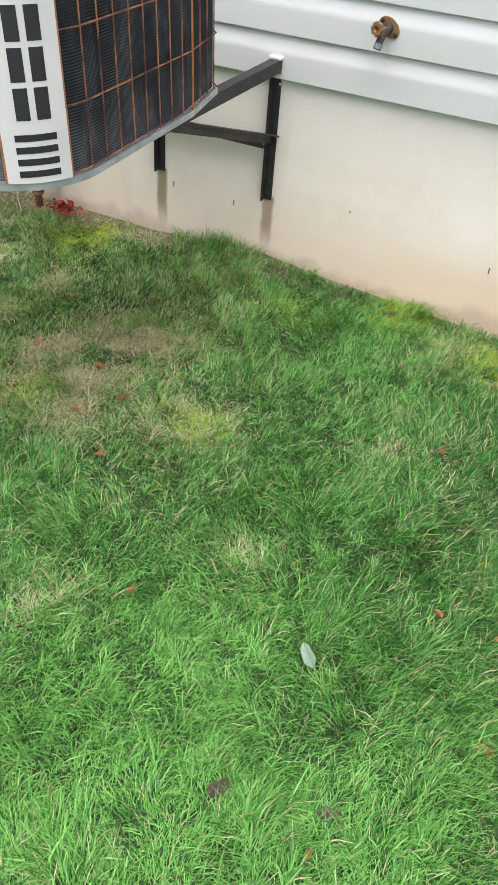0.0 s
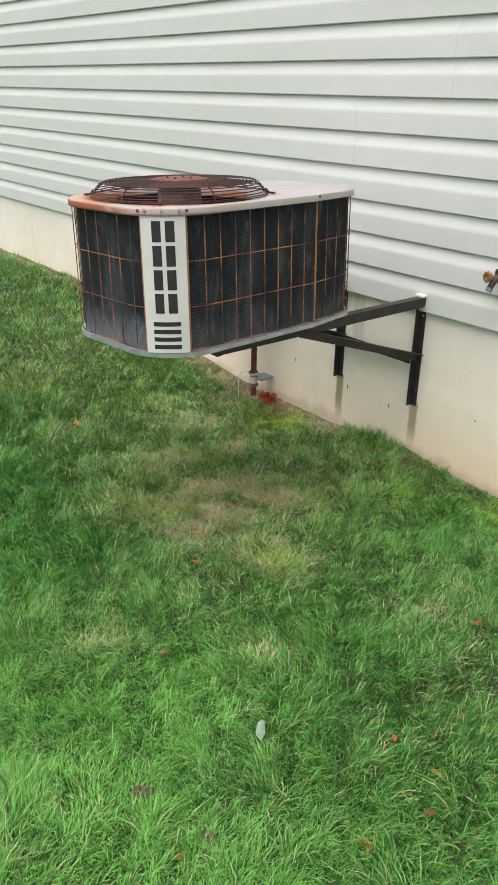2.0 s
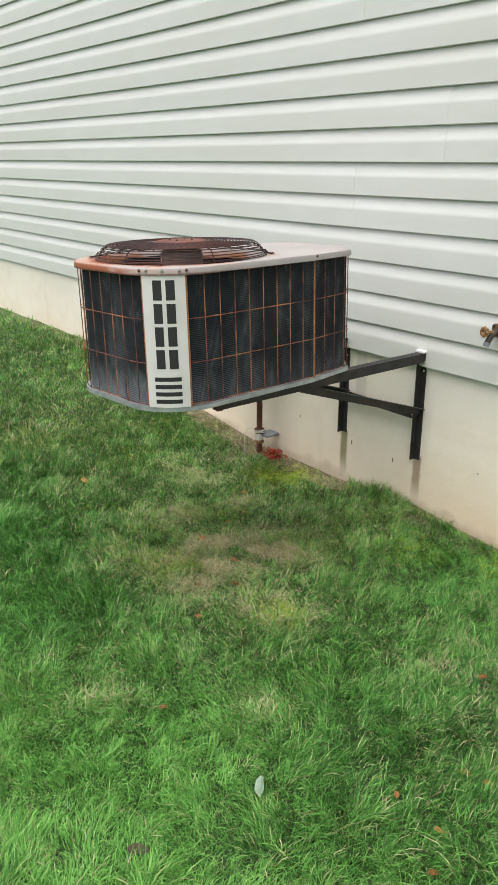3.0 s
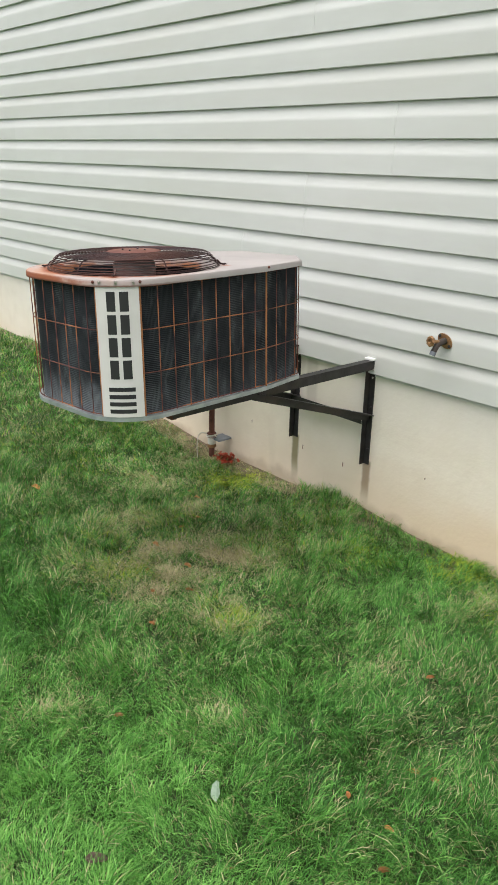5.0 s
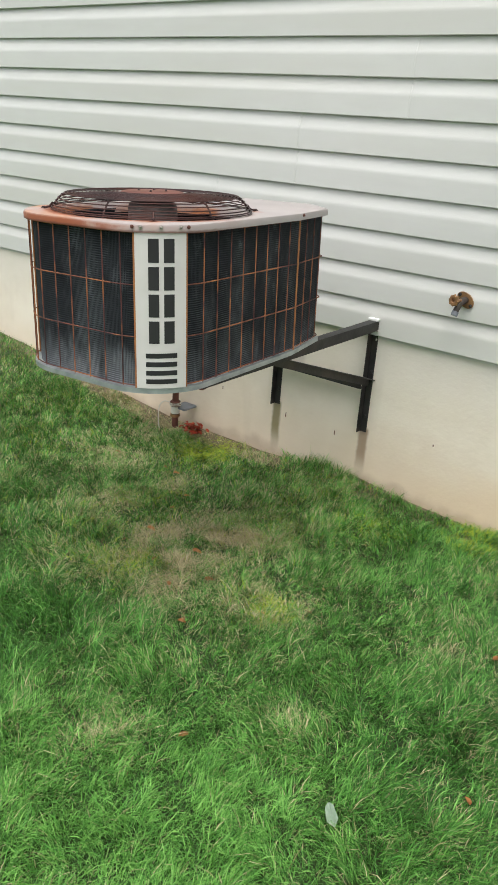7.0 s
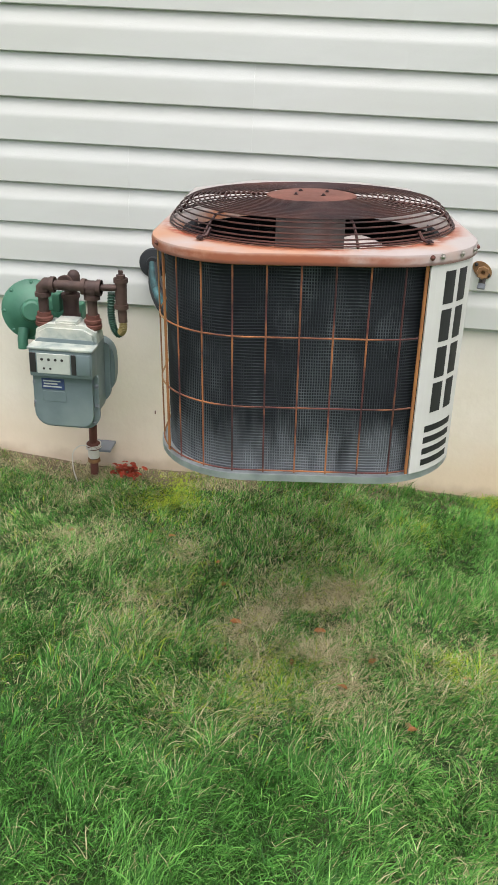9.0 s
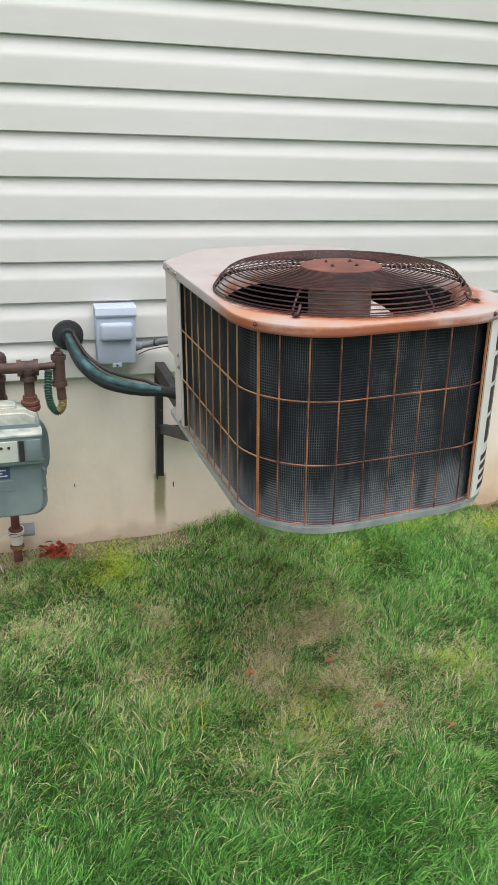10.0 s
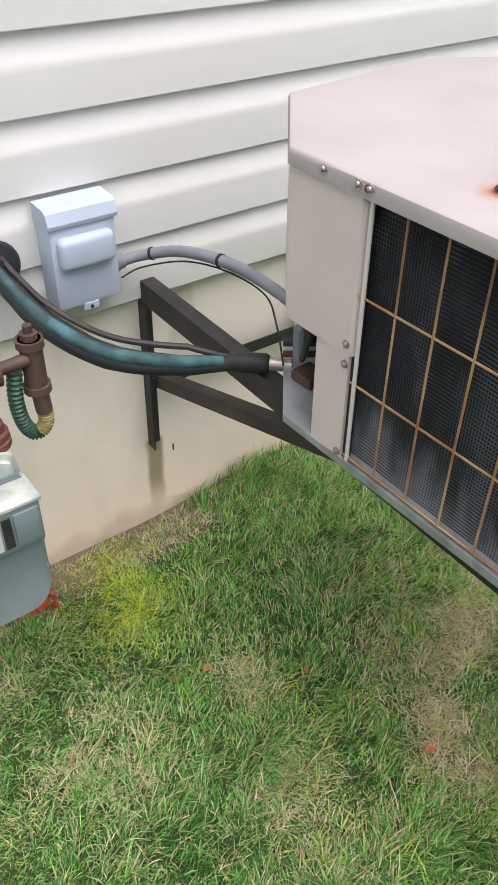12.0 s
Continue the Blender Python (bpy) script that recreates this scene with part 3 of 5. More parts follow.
angles = sorted([2 * math.pi * i / N for i in range(N)] + [math.atan2(y, x) % (2 * math.pi) for x, y in (lid_o[0], lid_o[-1], lid_o[-2], lid_o[-3], lid_o[-4])])
bm = bmesh.new()
rows = [[] for _ in range(9)]
for a in angles:
    R = ray_out(lid_o, a)
    c, s = math.cos(a), math.sin(a)
    ring = [(R - 0.012, SIDE_TOP - 0.006), (R, SIDE_TOP - 0.006), (R, LID_T - 0.010), (R - 0.003, LID_T - 0.003), (R - 0.010, LID_T),
            (min(R - 0.012, 0.334), LID_T), (0.316, LID_T - 0.001), (0.304, LID_T - 0.010), (0.298, LID_T - 0.032)]
    for k, (r, z) in enumerate(ring):
        rows[k].append(bm.verts.new((r * c, r * s, z)))
k = len(angles)
for r0, r1 in zip(rows, rows[1:]):
    for i in range(k):
        bm.faces.new((r0[i], r0[(i + 1) % k], r1[(i + 1) % k], r1[i]))
lid = part("lid", bm, M_LID, unit, "pale sheet-metal lid with orange rust stains", smooth=True)

# motor, fan and inner floor
part("fan_motor", lathe([(0, 0.30), (0.075, 0.30), (0.082, 0.31), (0.082, 0.53), (0.07, 0.545), (0, 0.566)], 24), M_MOTOR, unit, smooth=True)
for i in range(3):
    bm = bmesh.new()
    vs = []
    for rr in np.linspace(0.085, 0.262, 6):
        for tt in np.linspace(-0.42, 0.42, 7):
            vs.append(bm.verts.new((rr * math.cos(tt), rr * math.sin(tt), 0.400 + 0.055 * tt / 0.42 * (1.1 - rr) + 0.02 * (1 - (tt / 0.42) ** 2))))
    for a in range(5):
        for b in range(6):
            bm.faces.new((vs[a * 7 + b], vs[a * 7 + b + 1], vs[(a + 1) * 7 + b + 1], vs[(a + 1) * 7 + b]))
    bl = part("fan_blade", bm, M_PANEL, unit, m=pose(0, 0, 0, 0, 0, 35 + 120 * i), smooth=True)
    bl.modifiers.new("thick", "SOLIDIFY").thickness = 0.002

# grille: concentric wires, spokes, feet and the middle disc
grille = part("fan_grille", lathe([(0, 0.578), (0.09, 0.578), (0.104, 0.575), (0.106, 0.570), (0.0, 0.570)], 40), M_RUST, unit, "rust-brown wire fan grille with a solid centre disc", smooth=True)

for i in range(4):
    screw(grille, (0.045 * math.cos(0.6 + i * math.pi / 2), 0.045 * math.sin(0.6 + i * math.pi / 2), 0.5785), (0, 0, 1), 0.0035, M_DARKWIRE)


def dome(r):
    """Height of the grille at a radius."""
    k = max(0.0, (r - 0.106) / (0.330 - 0.106))
    return 0.575 - 0.012 * k * k - 0.042 * max(0.0, (k - 0.80) / 0.20) ** 1.5


radii = [0.117 + 0.0122 * i for i in range(14)] + [0.285, 0.296, 0.306, 0.315, 0.322, 0.327, 0.330]
for r in radii:
    part("ring_wire", tube([(r * math.cos(2 * math.pi * i / 72), r * math.sin(2 * math.pi * i / 72), dome(r)) for i in range(72)], 0.0019, 5, True), M_DARKWIRE, grille, smooth=True)
for i in range(6):
    a = radians(45 + 60 * i)
    part("spoke_wire", tube([(r * math.cos(a), r * math.sin(a), dome(r) - 0.004) for r in np.linspace(0.10, 0.330, 14)], 0.0030, 6), M_DARKWIRE, grille, smooth=True)
for a in (48, 132, 228, 312):
    c, s = math.cos(radians(a)), math.sin(radians(a))
    tip = 0.352
    bm = tube([(0.322 * c, 0.322 * s, 0.538), (0.334 * c, 0.334 * s, 0.524), (tip * c, tip * s, 0.5205)], 0.0036, 6)
    part("foot", bm, M_DARKWIRE, grille, smooth=True)
    screw(grille, (tip * c, tip * s, 0.521), (0, 0, 1), 0.0062, M_DARKWIRE)

# wire guard
at, total = along(-0.002)
SP0 = 0.150     # the panel's width along the left side
ZB, ZT = PAN_H + 0.004, SIDE_TOP - 0.004
# length at which the name strip sits: on the right front corner
best = min(range(2000), key=lambda i: (at(total * i / 2000) - Vector((HW - 0.0615, FRONT + 0.0615, 0))).length)
STRIP_MID = total * best / 2000 + 0.004
STRIP_W = 0.148
END = total - 0.365
left_corner = min(range(2000), key=lambda i: (at(total * i / 2000) - Vector((-WL + 0.008, FRONT + 0.155, 0))).length) * total / 2000 + 0.048
STRIP_L, STRIP_R = STRIP_MID - STRIP_W / 2, STRIP_MID + STRIP_W / 2
for lo, hi, first, step, material in ((SP0, left_corner - 0.045, 0.0785, 0.0702, M_WIRE_TAN), (left_corner, STRIP_L - 0.012, 0.055, 0.069, M_WIRE), (STRIP_R, END, 0.0715, 0.0686, M_WIRE)):
    s = lo + first
    while s < hi:
        p = at(s)
        part("guard_wire", tube([(p.x, p.y, ZB), (p.x, p.y, ZT)], 0.0020, 6), material, unit, smooth=True)
        s += step
for z in (ZB + 0.004, ZB + (ZT - ZB) * 0.335, ZB + (ZT - ZB) * 0.67, ZT - 0.004):
    for lo, hi in ((SP0 + 0.004, left_corner), (left_corner, STRIP_MID - STRIP_W / 2), (STRIP_MID + STRIP_W / 2, END)):
        n = 40
        part("guard_wire", tube([(at(lo + (hi - lo) * i / n).x, at(lo + (hi - lo) * i / n).y, z) for i in range(n + 1)], 0.0020, 6), M_WIRE_TAN if lo < left_corner - 0.1 else M_WIRE, unit)
# flat guard posts
POSTS = [SP0 + 0.015, STRIP_MID - STRIP_W / 2 - 0.004, STRIP_MID + STRIP_W / 2 + 0.004]
right_post = min(range(2000), key=lambda i: (at(total * i / 2000) - Vector((HW, 0.36, 0))).length) * total / 2000 + 0.026
for s in POSTS + [left_corner, right_post]:
    p, q = at(s - 0.002), at(s + 0.002)
    d = (q - p).normalized()
    nrm = Vector((d.y, -d.x, 0))
    c = at(s) + nrm * 0.001
    bm = box(-0.0034, 0.0034, -0.0024, 0.0024, ZB - 0.004, ZT + 0.004, 0.001, 1)
    rot = Matrix(((d.x, -nrm.x, 0, c.x), (d.y, -nrm.y, 0, c.y), (0, 0, 1, 0), (0, 0, 0, 1)))
    part("guard_post", bm, M_STRIP if s < SP0 + 0.03 else M_POST, unit, m=rot)
    c2 = c + nrm * 0.013
    screw(unit, (c2.x, c2.y, 0.507), nrm, 0.0038, M_RUST)

# curved name strip with dark stencil shapes and vent slots
def strip_piece(u0, u1, z0, z1, lift, thick, seg=6):
    bm = bmesh.new()
    cols = []
    for i in range(seg + 1):
        s = STRIP_MID + u0 + (u1 - u0) * i / seg
        p = at(s)
        d = (at(s + 0.003) - at(s - 0.003)).normalized()
        nrm = Vector((d.y, -d.x, 0))
        o, b = p + nrm * (lift + thick), p + nrm * lift
        cols.append([bm.verts.new((v.x, v.y, z)) for v, z in ((b, z0), (o, z0), (o, z1), (b, z1))])
    for a, b in zip(cols, cols[1:]):
        for j in range(4):
            bm.faces.new((a[j], b[j], b[(j + 1) % 4], a[(j + 1) % 4]))
    bm.faces.new(cols[0])
    bm.faces.new(cols[-1][::-1])
    return bm


W2 = STRIP_W / 2
strip = part("name_strip", strip_piece(-W2, W2, ZB - 0.002, ZT + 0.002, 0.004, 0.004, 10), M_STRIP, unit, "pale metal strip with dark stencilled shapes")
for k in range(4):
    zc = ZT - 0.052 - 0.080 * k
    for u0, u1 in ((-0.036, -0.006), (0.008, 0.038)):
        part("stencil_mark", strip_piece(u0, u1, zc - 0.034, zc + 0.034, 0.0082, 0.0006, 3), M_BLACK, strip, "black stencilled mark")
for k in range(4):
    zc = ZB + 0.020 + 0.027 * k
    part("vent_slot", strip_piece(-0.046, 0.046, zc - 0.0075, zc + 0.0075, 0.0082, 0.0006, 6), M_BLACK, strip, "dark vent slot")
for u in (-0.055, 0.0, 0.055):
    s = STRIP_MID + u
    d = (at(s + 0.003) - at(s - 0.003)).normalized()
    nrm = Vector((d.y, -d.x, 0))
    c = at(s) + nrm * 0.014
    screw(unit, (c.x, c.y, 0.507), nrm, 0.004, M_SCREW)

# solid service panels at the back left, and the plain back
w, wl, d0 = HW, WL, BACK
bm = bmesh.new()
P0 = CY - SP0
L0, L1 = left_side(P0) - 0.003, -CX - 0.003
pp = [(L0, P0), (L1, CY + 0.001), (-0.166, d0 + 0.003), (0.176, d0 + 0.003)]
inn = [(x + (0.012 if x < 0 else -0.012), y - 0.010) for x, y in pp]
part("service_panel", prism(pp + inn[::-1], 0.232, SIDE_TOP), M_PANEL, unit, "plain beige sheet-metal service panel")
L2 = left_side(P0 + 0.075) - 0.001
part("lower_panel", prism([(L0 + 0.002, P0), (L2, P0 + 0.075), (L2 + 0.012, P0 + 0.075), (L0 + 0.014, P0)], PAN_H, 0.235), M_PANEL, unit, "plain beige lower panel")
# Black strip stands in for the shaded gap between panel and post.
part("gap_strip", box(L0 + 0.008, L0 + 0.018, P0 - 0.010, P0 - 0.001, PAN_H, SIDE_TOP), M_BLACK, unit, "black strip for the dark gap at the panel's edge")
part("back_panel", prism([(-wl + 0.20, d0 - 0.002), (w - 0.19, d0 - 0.002), (w - 0.19, d0 - 0.012), (-wl + 0.20, d0 - 0.012)], PAN_H, 0.168), M_PANEL, unit)
# Added dark block gives the shaded hollow behind the valve.
part("dark_hollow", box(-0.165, -0.06, 0.43, 0.60, PAN_H, 0.30), M_STEEL, unit)
for y, z in ((P0 + 0.006, 0.252), (P0 + 0.006, 0.215), (P0 + 0.006, 0.035)):
    screw(unit, (left_side(y) - 0.004, y, z), (-1, 0, 0), 0.005)
for y in (0.477, 0.409, 0.387):
    screw(unit, (left_side(y) - 0.011, y, 0.507), (-1, 0, 0), 0.0048)
# pipe stubs inside the recess
for z, r in ((0.085, 0.011), (0.055, 0.007)):
    part("pipe_stub", tube([(-0.17, 0.62, z), (-0.215, 0.657, z), (-0.230, 0.670, z)], r, 10), M_RUST if z < 0.07 else M_STEEL, unit, smooth=True)
part("service_valve", bar((-0.218, 0.632, 0.06), (-0.218, 0.632, 0.135), 0.028, 0.028, bevel=0.006), M_CONDUIT, unit, "dull grey service valve")
part("valve_stem", tube([(-0.235, 0.610, 0.075), (-0.252, 0.585, 0.120), (-0.246, 0.575, 0.160)], 0.006, 8), M_STEEL, unit, smooth=True)
part("valve_foot", box(-0.245, -0.195, 0.575, 0.630, PAN_H, PAN_H + 0.022, 0.004), M_PIPE, unit, "rusty valve foot")

# ---- the wall brackets ----


def bracket(x, z0, top, deep):
    b = thing("wall_bracket", Matrix.Translation((x, 0, z0)), "black painted angle-steel wall bracket with brace, bolted to the foundation", "bracket", "brackets under the air conditioner")
    T, H = 0.005, top - z0
    bm = box(-0.02, 0.016, -T, 0.0, 0.0, H, 0.001, 1)
    box(-0.02, -0.02 + T, -0.036, -T, 0.0, H, 0.001, 1, bm)
    part("post", bm, M_STEEL, b)
    drop = 0.012
    bm = bar((0.018 if x > 0 else -0.018, -0.002, H - deep / 2), (0.018 if x > 0 else -0.018, -1.22, H - deep / 2 - drop), T, deep)
    bar((-0.001, -0.002, H - 0.0025), (-0.001, -1.22, H - 0.0025 - drop), 0.036, T, bm)
    part("arm", bm, M_STEEL, b)
    part("arm_end", box(-0.0185, 0.0185, -1.2235, -1.2, H - drop - deep - 0.004, H - drop - 0.004, 0.001, 1), M_RUST, b, "rusty cut end of the arm")
    bm = bar((-0.004, -0.004, H - 0.300), (-0.004, -0.78, H - 0.048), T, 0.036)
    bar((0.012, -0.004, H - 0.283), (0.012, -0.78, H - 0.031), 0.032, T, bm)
    part("brace", bm, M_STEEL, b)
    for z in (0.08, 0.30, H - 0.08):
        screw(b, (0.004, -T - 0.001, z), (0, -1, 0), 0.007, M_STEEL)
    for z in (H - 0.045, H - 0.085):
        screw(b, (0.0215, -0.03, z), (1, 0, 0), 0.004)
    return b


bracket(0.259, 0.303, 0.850, 0.044)
bracket(-0.254, 0.308, 0.829, 0.058)
crossbar = thing("cross_bar", Matrix.Translation((0.0, -0.040, 0.520)), "black angle-steel cross bar between the two wall brackets", "steel bar")
part("upright_flange", box(-0.2725, 0.2375, -0.004, 0.0, 0.0, 0.036, 0.001, 1), M_STEEL, crossbar)
part("lying_flange", box(-0.2725, 0.2375, 0.0, 0.032, 0.0, 0.004, 0.001, 1), M_STEEL, crossbar)
for x in (-0.254, 0.225):
    screw(crossbar, (x, -0.005, 0.018), (0, -1, 0), 0.006, M_STEEL)
bm = box(0.232, 0.284, -0.045, -0.004, 0.849, 0.861, 0.004, 2)
tagged(mesh_ob("sealant_cap", bm, M_SEAL, True), "white sealant blob on the bracket head", "sealant")

# ---- things on the wall ----
# disconnect box
dis = thing("disconnect_box", Matrix.Translation((-0.436, -0.020, 0.850)), "pale blue-grey electrical disconnect box fixed on the siding", "electrical box")
part("body", box(-0.076, 0.076, -0.072, 0.0, 0.0, 0.195, 0.006), M_DISC, dis, smooth=True)
bm = bmesh.new()
prof = [(-0.005, 0.188), (-0.078, 0.188), (-0.080, 0.196), (-0.072, 0.220), (-0.062, 0.226), (-0.005, 0.228)]
va = [bm.verts.new((-0.079, y, z)) for y, z in prof]
vb = [bm.verts.new((0.079, y, z)) for y, z in prof]
for i in range(len(prof)):
    j = (i + 1) % len(prof)
    bm.faces.new((va[i], va[j], vb[j], vb[i]))
bm.faces.new(va[::-1])
bm.faces.new(vb)
part("hood", bm, M_DISC, dis)
part("cover_bulge", box(-0.064, 0.064, -0.094, -0.060, 0.094, 0.166, 0.015, 4), M_DISC, dis, smooth=True)
bm = box(-0.018, 0.018, -0.073, -0.068, -0.014, 0.004, 0.002)
part("lock_tab", bm, M_DISC, dis)
part("lock_hole", lathe([(0, 0.0), (0.004, 0.0), (0.004, 0.002), (0, 0.002)], 10), M_BLACK, dis, m=pose(0, -0.0735, -0.006, 90))
part("hub", lathe([(0, 0), (0.020, 0), (0.020, 0.012), (0.017, 0.016), (0.017, 0.026), (0, 0.026)], 16), M_CONDUIT, dis, m=pose(0.075, -0.040, 0.062, 0, 90, 0), smooth=True)

# conduit from the box to the cabinet
cpts = spline([(-0.334, -0.060, 0.912), (-0.292, -0.085, 0.925), (-0.247, -0.170, 0.955), (-0.215, -0.290, 0.970), (-0.195, -0.400, 0.965), (-0.186, -0.560, 0.948)], 48)
conduit = thing("conduit", Matrix.Identity(4), "grey flexible electrical conduit from box to cabinet", "conduit")
part("tube", tube(cpts, 0.0125, 12, radii=[0.0125 + 0.0006 * (i % 2) for i in range(len(cpts))]), M_CONDUIT, conduit, smooth=True)
for i in (12, 28):
    p, q = cpts[i], cpts[i + 1]
    d = (q - p).normalized()
    part("cable_tie", tube([p - d * 0.003, p + d * 0.003], 0.0150, 12), M_BLACK, conduit, "black cable tie")
part("thin_cable", tube(spline([(-0.349, -0.075, 0.880), (-0.307, -0.10, 0.905), (-0.247, -0.185, 0.937), (-0.215, -0.30, 0.952), (-0.205, -0.42, 0.948), (-0.235, -0.50, 0.925), (-0.258, -0.555, 0.870)], 40), 0.002, 6), M_BLACK, conduit, "thin black control cable", smooth=True)

# refrigerant lines with foam
flange = tagged(mesh_ob("wall_flange", lathe([(0, 0.0), (0.058, 0.0), (0.060, 0.004), (0.055, 0.010), (0.030, 0.014), (0.026, 0.030), (0.018, 0.030), (0.0, 0.028)], 28, m=pose(-0.616, -0.0205, 0.957, 90, 0, 0)), M_FOAM, True), "round black rubber wall flange round the pipes", "wall flange")
lines = thing("refrigerant_lines", Matrix.Identity(4), "insulated refrigerant pipes in black and faded teal foam", "pipe")
main = spline([(-0.616, -0.035, 0.957), (-0.602, -0.090, 0.922), (-0.571, -0.180, 0.876), (-0.508, -0.298, 0.846), (-0.408, -0.392, 0.838), (-0.303, -0.460, 0.843)], 48)
tl = len(main)
part("foam_sleeve", tube(main, 0.026, 14, radii=[0.018 + 0.009 * math.sin(math.pi * min(1, i / tl * 1.1)) + 0.0015 * noise.noise((i * 0.4, 0, 0)) for i in range(tl)]), M_FOAM, lines, "black foam sleeve", smooth=True)
part("teal_sleeve", tube([p + Vector((-0.006, -0.007, 0.0150)) * min(1.0, (tl - i) / 9) for i, p in enumerate(main[2:int(tl * 0.96)])], 0.02, 12, radii=[0.0098 + 0.0058 * math.sin(math.pi * i / (tl * 0.94)) for i in range(len(main[2:int(tl * 0.96)]))]), M_TEAL, lines, "faded teal foam sleeve", smooth=True)
part("liquid_line", tube([p + Vector((0.014, 0.012, 0.028)) * min(1.0, (tl - 2 - i) / 9) + Vector((0, 0, 0.008 * math.sin(math.pi * i / tl))) for i, p in enumerate(main[2:])], 0.0065, 8), M_STEEL, lines, "thin dark liquid line", smooth=True)
e = main[-1]
part("coupling", tube([e - Vector((0.012, -0.010, 0)), e + Vector((0.004, -0.004, 0.001)), e + Vector((0.044, -0.044, 0.004)), e + Vector((0.048, -0.048, 0.004))], 0.021, 14, radii=[0.018, 0.0215, 0.0215, 0.017]), M_BLACK, lines, smooth=True)
part("copper_end", tube([e + Vector((0.040, -0.040, 0.004)), e + Vector((0.080, -0.080, 0.006))], 0.014, 12), M_SCREW, lines, smooth=True)

# dryer vent
vent = thing("dryer_vent", Matrix.Translation((1.197, -0.021, 0.988)), "square white plastic wall vent with three louvres", "vent")
W = 0.087
bm = bmesh.new()
for x0, x1, z0, z1 in ((-W, W, W - 0.016, W), (-W, W, -W, -W + 0.016), (-W, -W + 0.016, -W + 0.016, W - 0.016), (W - 0.016, W, -W + 0.016, W - 0.016)):
    box(x0, x1, -0.030, 0.0, z0, z1, 0.004, 2, bm)
part("frame", bm, M_WHITE, vent)
part("backing", box(-W + 0.01, W - 0.01, -0.008, -0.001, -W + 0.01, W - 0.01), M_WHITE, vent)
for k in range(3):
    bm = box(-W + 0.0165, W - 0.0165, -0.004, 0.0, -0.047, 0.0, 0.0015, 2)
    part("louvre", bm, M_WHITE, vent, m=pose(0, -0.017, W - 0.022 - 0.0455 * k, -3))
for x in (-1, 1):
    for z in (-1, 1):
        screw(vent, (x * (W - 0.009), -0.031, z * (W - 0.009)), (0, -1, 0), 0.004, M_STEEL)

# hose tap
tap = thing("hose_tap", Matrix.Translation((0.664, -0.020, 1.016)), "old brass outdoor hose tap with a round handle", "tap")
bm = prism([(0.042 * math.cos(2 * math.pi * i / 24), 0.027 * math.sin(2 * math.pi * i / 24)) for i in range(24)], 0.0, 0.008)
bmesh.ops.transform(bm, matrix=pose(0, 0, 0, 90, 0, 0) @ pose(0, 0, 0, 0, 0, -35), verts=bm.verts)
part("flange", bm, M_BRASS, tap)
part("body", tube(spline([(0, 0, 0), (0, -0.035, -0.002), (-0.004, -0.055, -0.014), (-0.008, -0.075, -0.045)], 12), 0.013, 12, radii=[0.015] * 6 + [0.013] * 7), M_STEEL, tap, "dark tap body", smooth=True)
part("spout", tube([(-0.007, -0.072, -0.040), (-0.009, -0.079, -0.056)], 0.0145, 12), M_CONDUIT, tap, smooth=True)
part("stem", tube([(0, -0.04, 0.0), (-0.012, -0.085, 0.006)], 0.008, 10), M_BRASS, tap)
bm = bmesh.new()
prof = [(r, z) for r, z in ((0.006, -0.004), (0.020, -0.007), (0.024, 0.0), (0.020, 0.008), (0.010, 0.008), (0.007, 0.004), (0.006, -0.004))]
lathe(prof, 24, bm)
for v in bm.verts:
    rr = math.hypot(v.co.x, v.co.y)
    if rr > 0.018:
        k = 1 + 0.09 * math.cos(8 * math.atan2(v.co.y, v.co.x))
        v.co.x *= k
        v.co.y *= k
part("handle", bm, M_BRASS, tap, "scalloped brass handle", m=Matrix.Translation((-0.014, -0.090, 0.007)) @ Vector((-0.25, -1, 0.1)).to_track_quat("Z", "Y").to_matrix().to_4x4(), smooth=True)
for x, z in ((-0.026, 0.020), (0.026, -0.020)):
    screw(tap, (x, -0.009, z), (0, -1, 0), 0.005, M_STEEL)

# ---- the gas meter ----
MX, MY = -0.872, -0.352
meter = thing("gas_meter", Matrix.Translation((MX, MY, 0.40)), "weathered grey-green gas meter hanging on brown iron pipes", "gas meter")


def rounded(w, z0, z1, r, n=6):
    pts = []
    for cx, cz, a0 in ((w - r, z0 + r, -90), (w - 0.02, z1 - 0.02, 0), (-w + 0.02, z1 - 0.02, 90), (-w + r, z0 + r, 180)):
        rr = r if cz < (z0 + z1) / 2 else 0.02
        for k in range(n + 1):
            a = radians(a0 + 90 * k / n)
            pts.append((cx + rr * math.cos(a), cz + rr * math.sin(a)))
    return pts


def slab(pts, y0, y1, bevel=0.0):
    bm = bmesh.new()
    a = [bm.verts.new((x, y0, z)) for x, z in pts]
    b = [bm.verts.new((x, y1, z)) for x, z in pts]
    k = len(pts)
    side = [bm.faces.new((a[i], a[(i + 1) % k], b[(i + 1) % k], b[i])) for i in range(k)]
    fa = bm.faces.new(a[::-1])
    fb = bm.faces.new(b)
    if bevel:
        bmesh.ops.bevel(bm, geom=list(fa.edges) + list(fb.edges), offset=bevel, segments=2, affect="EDGES")
    return bm


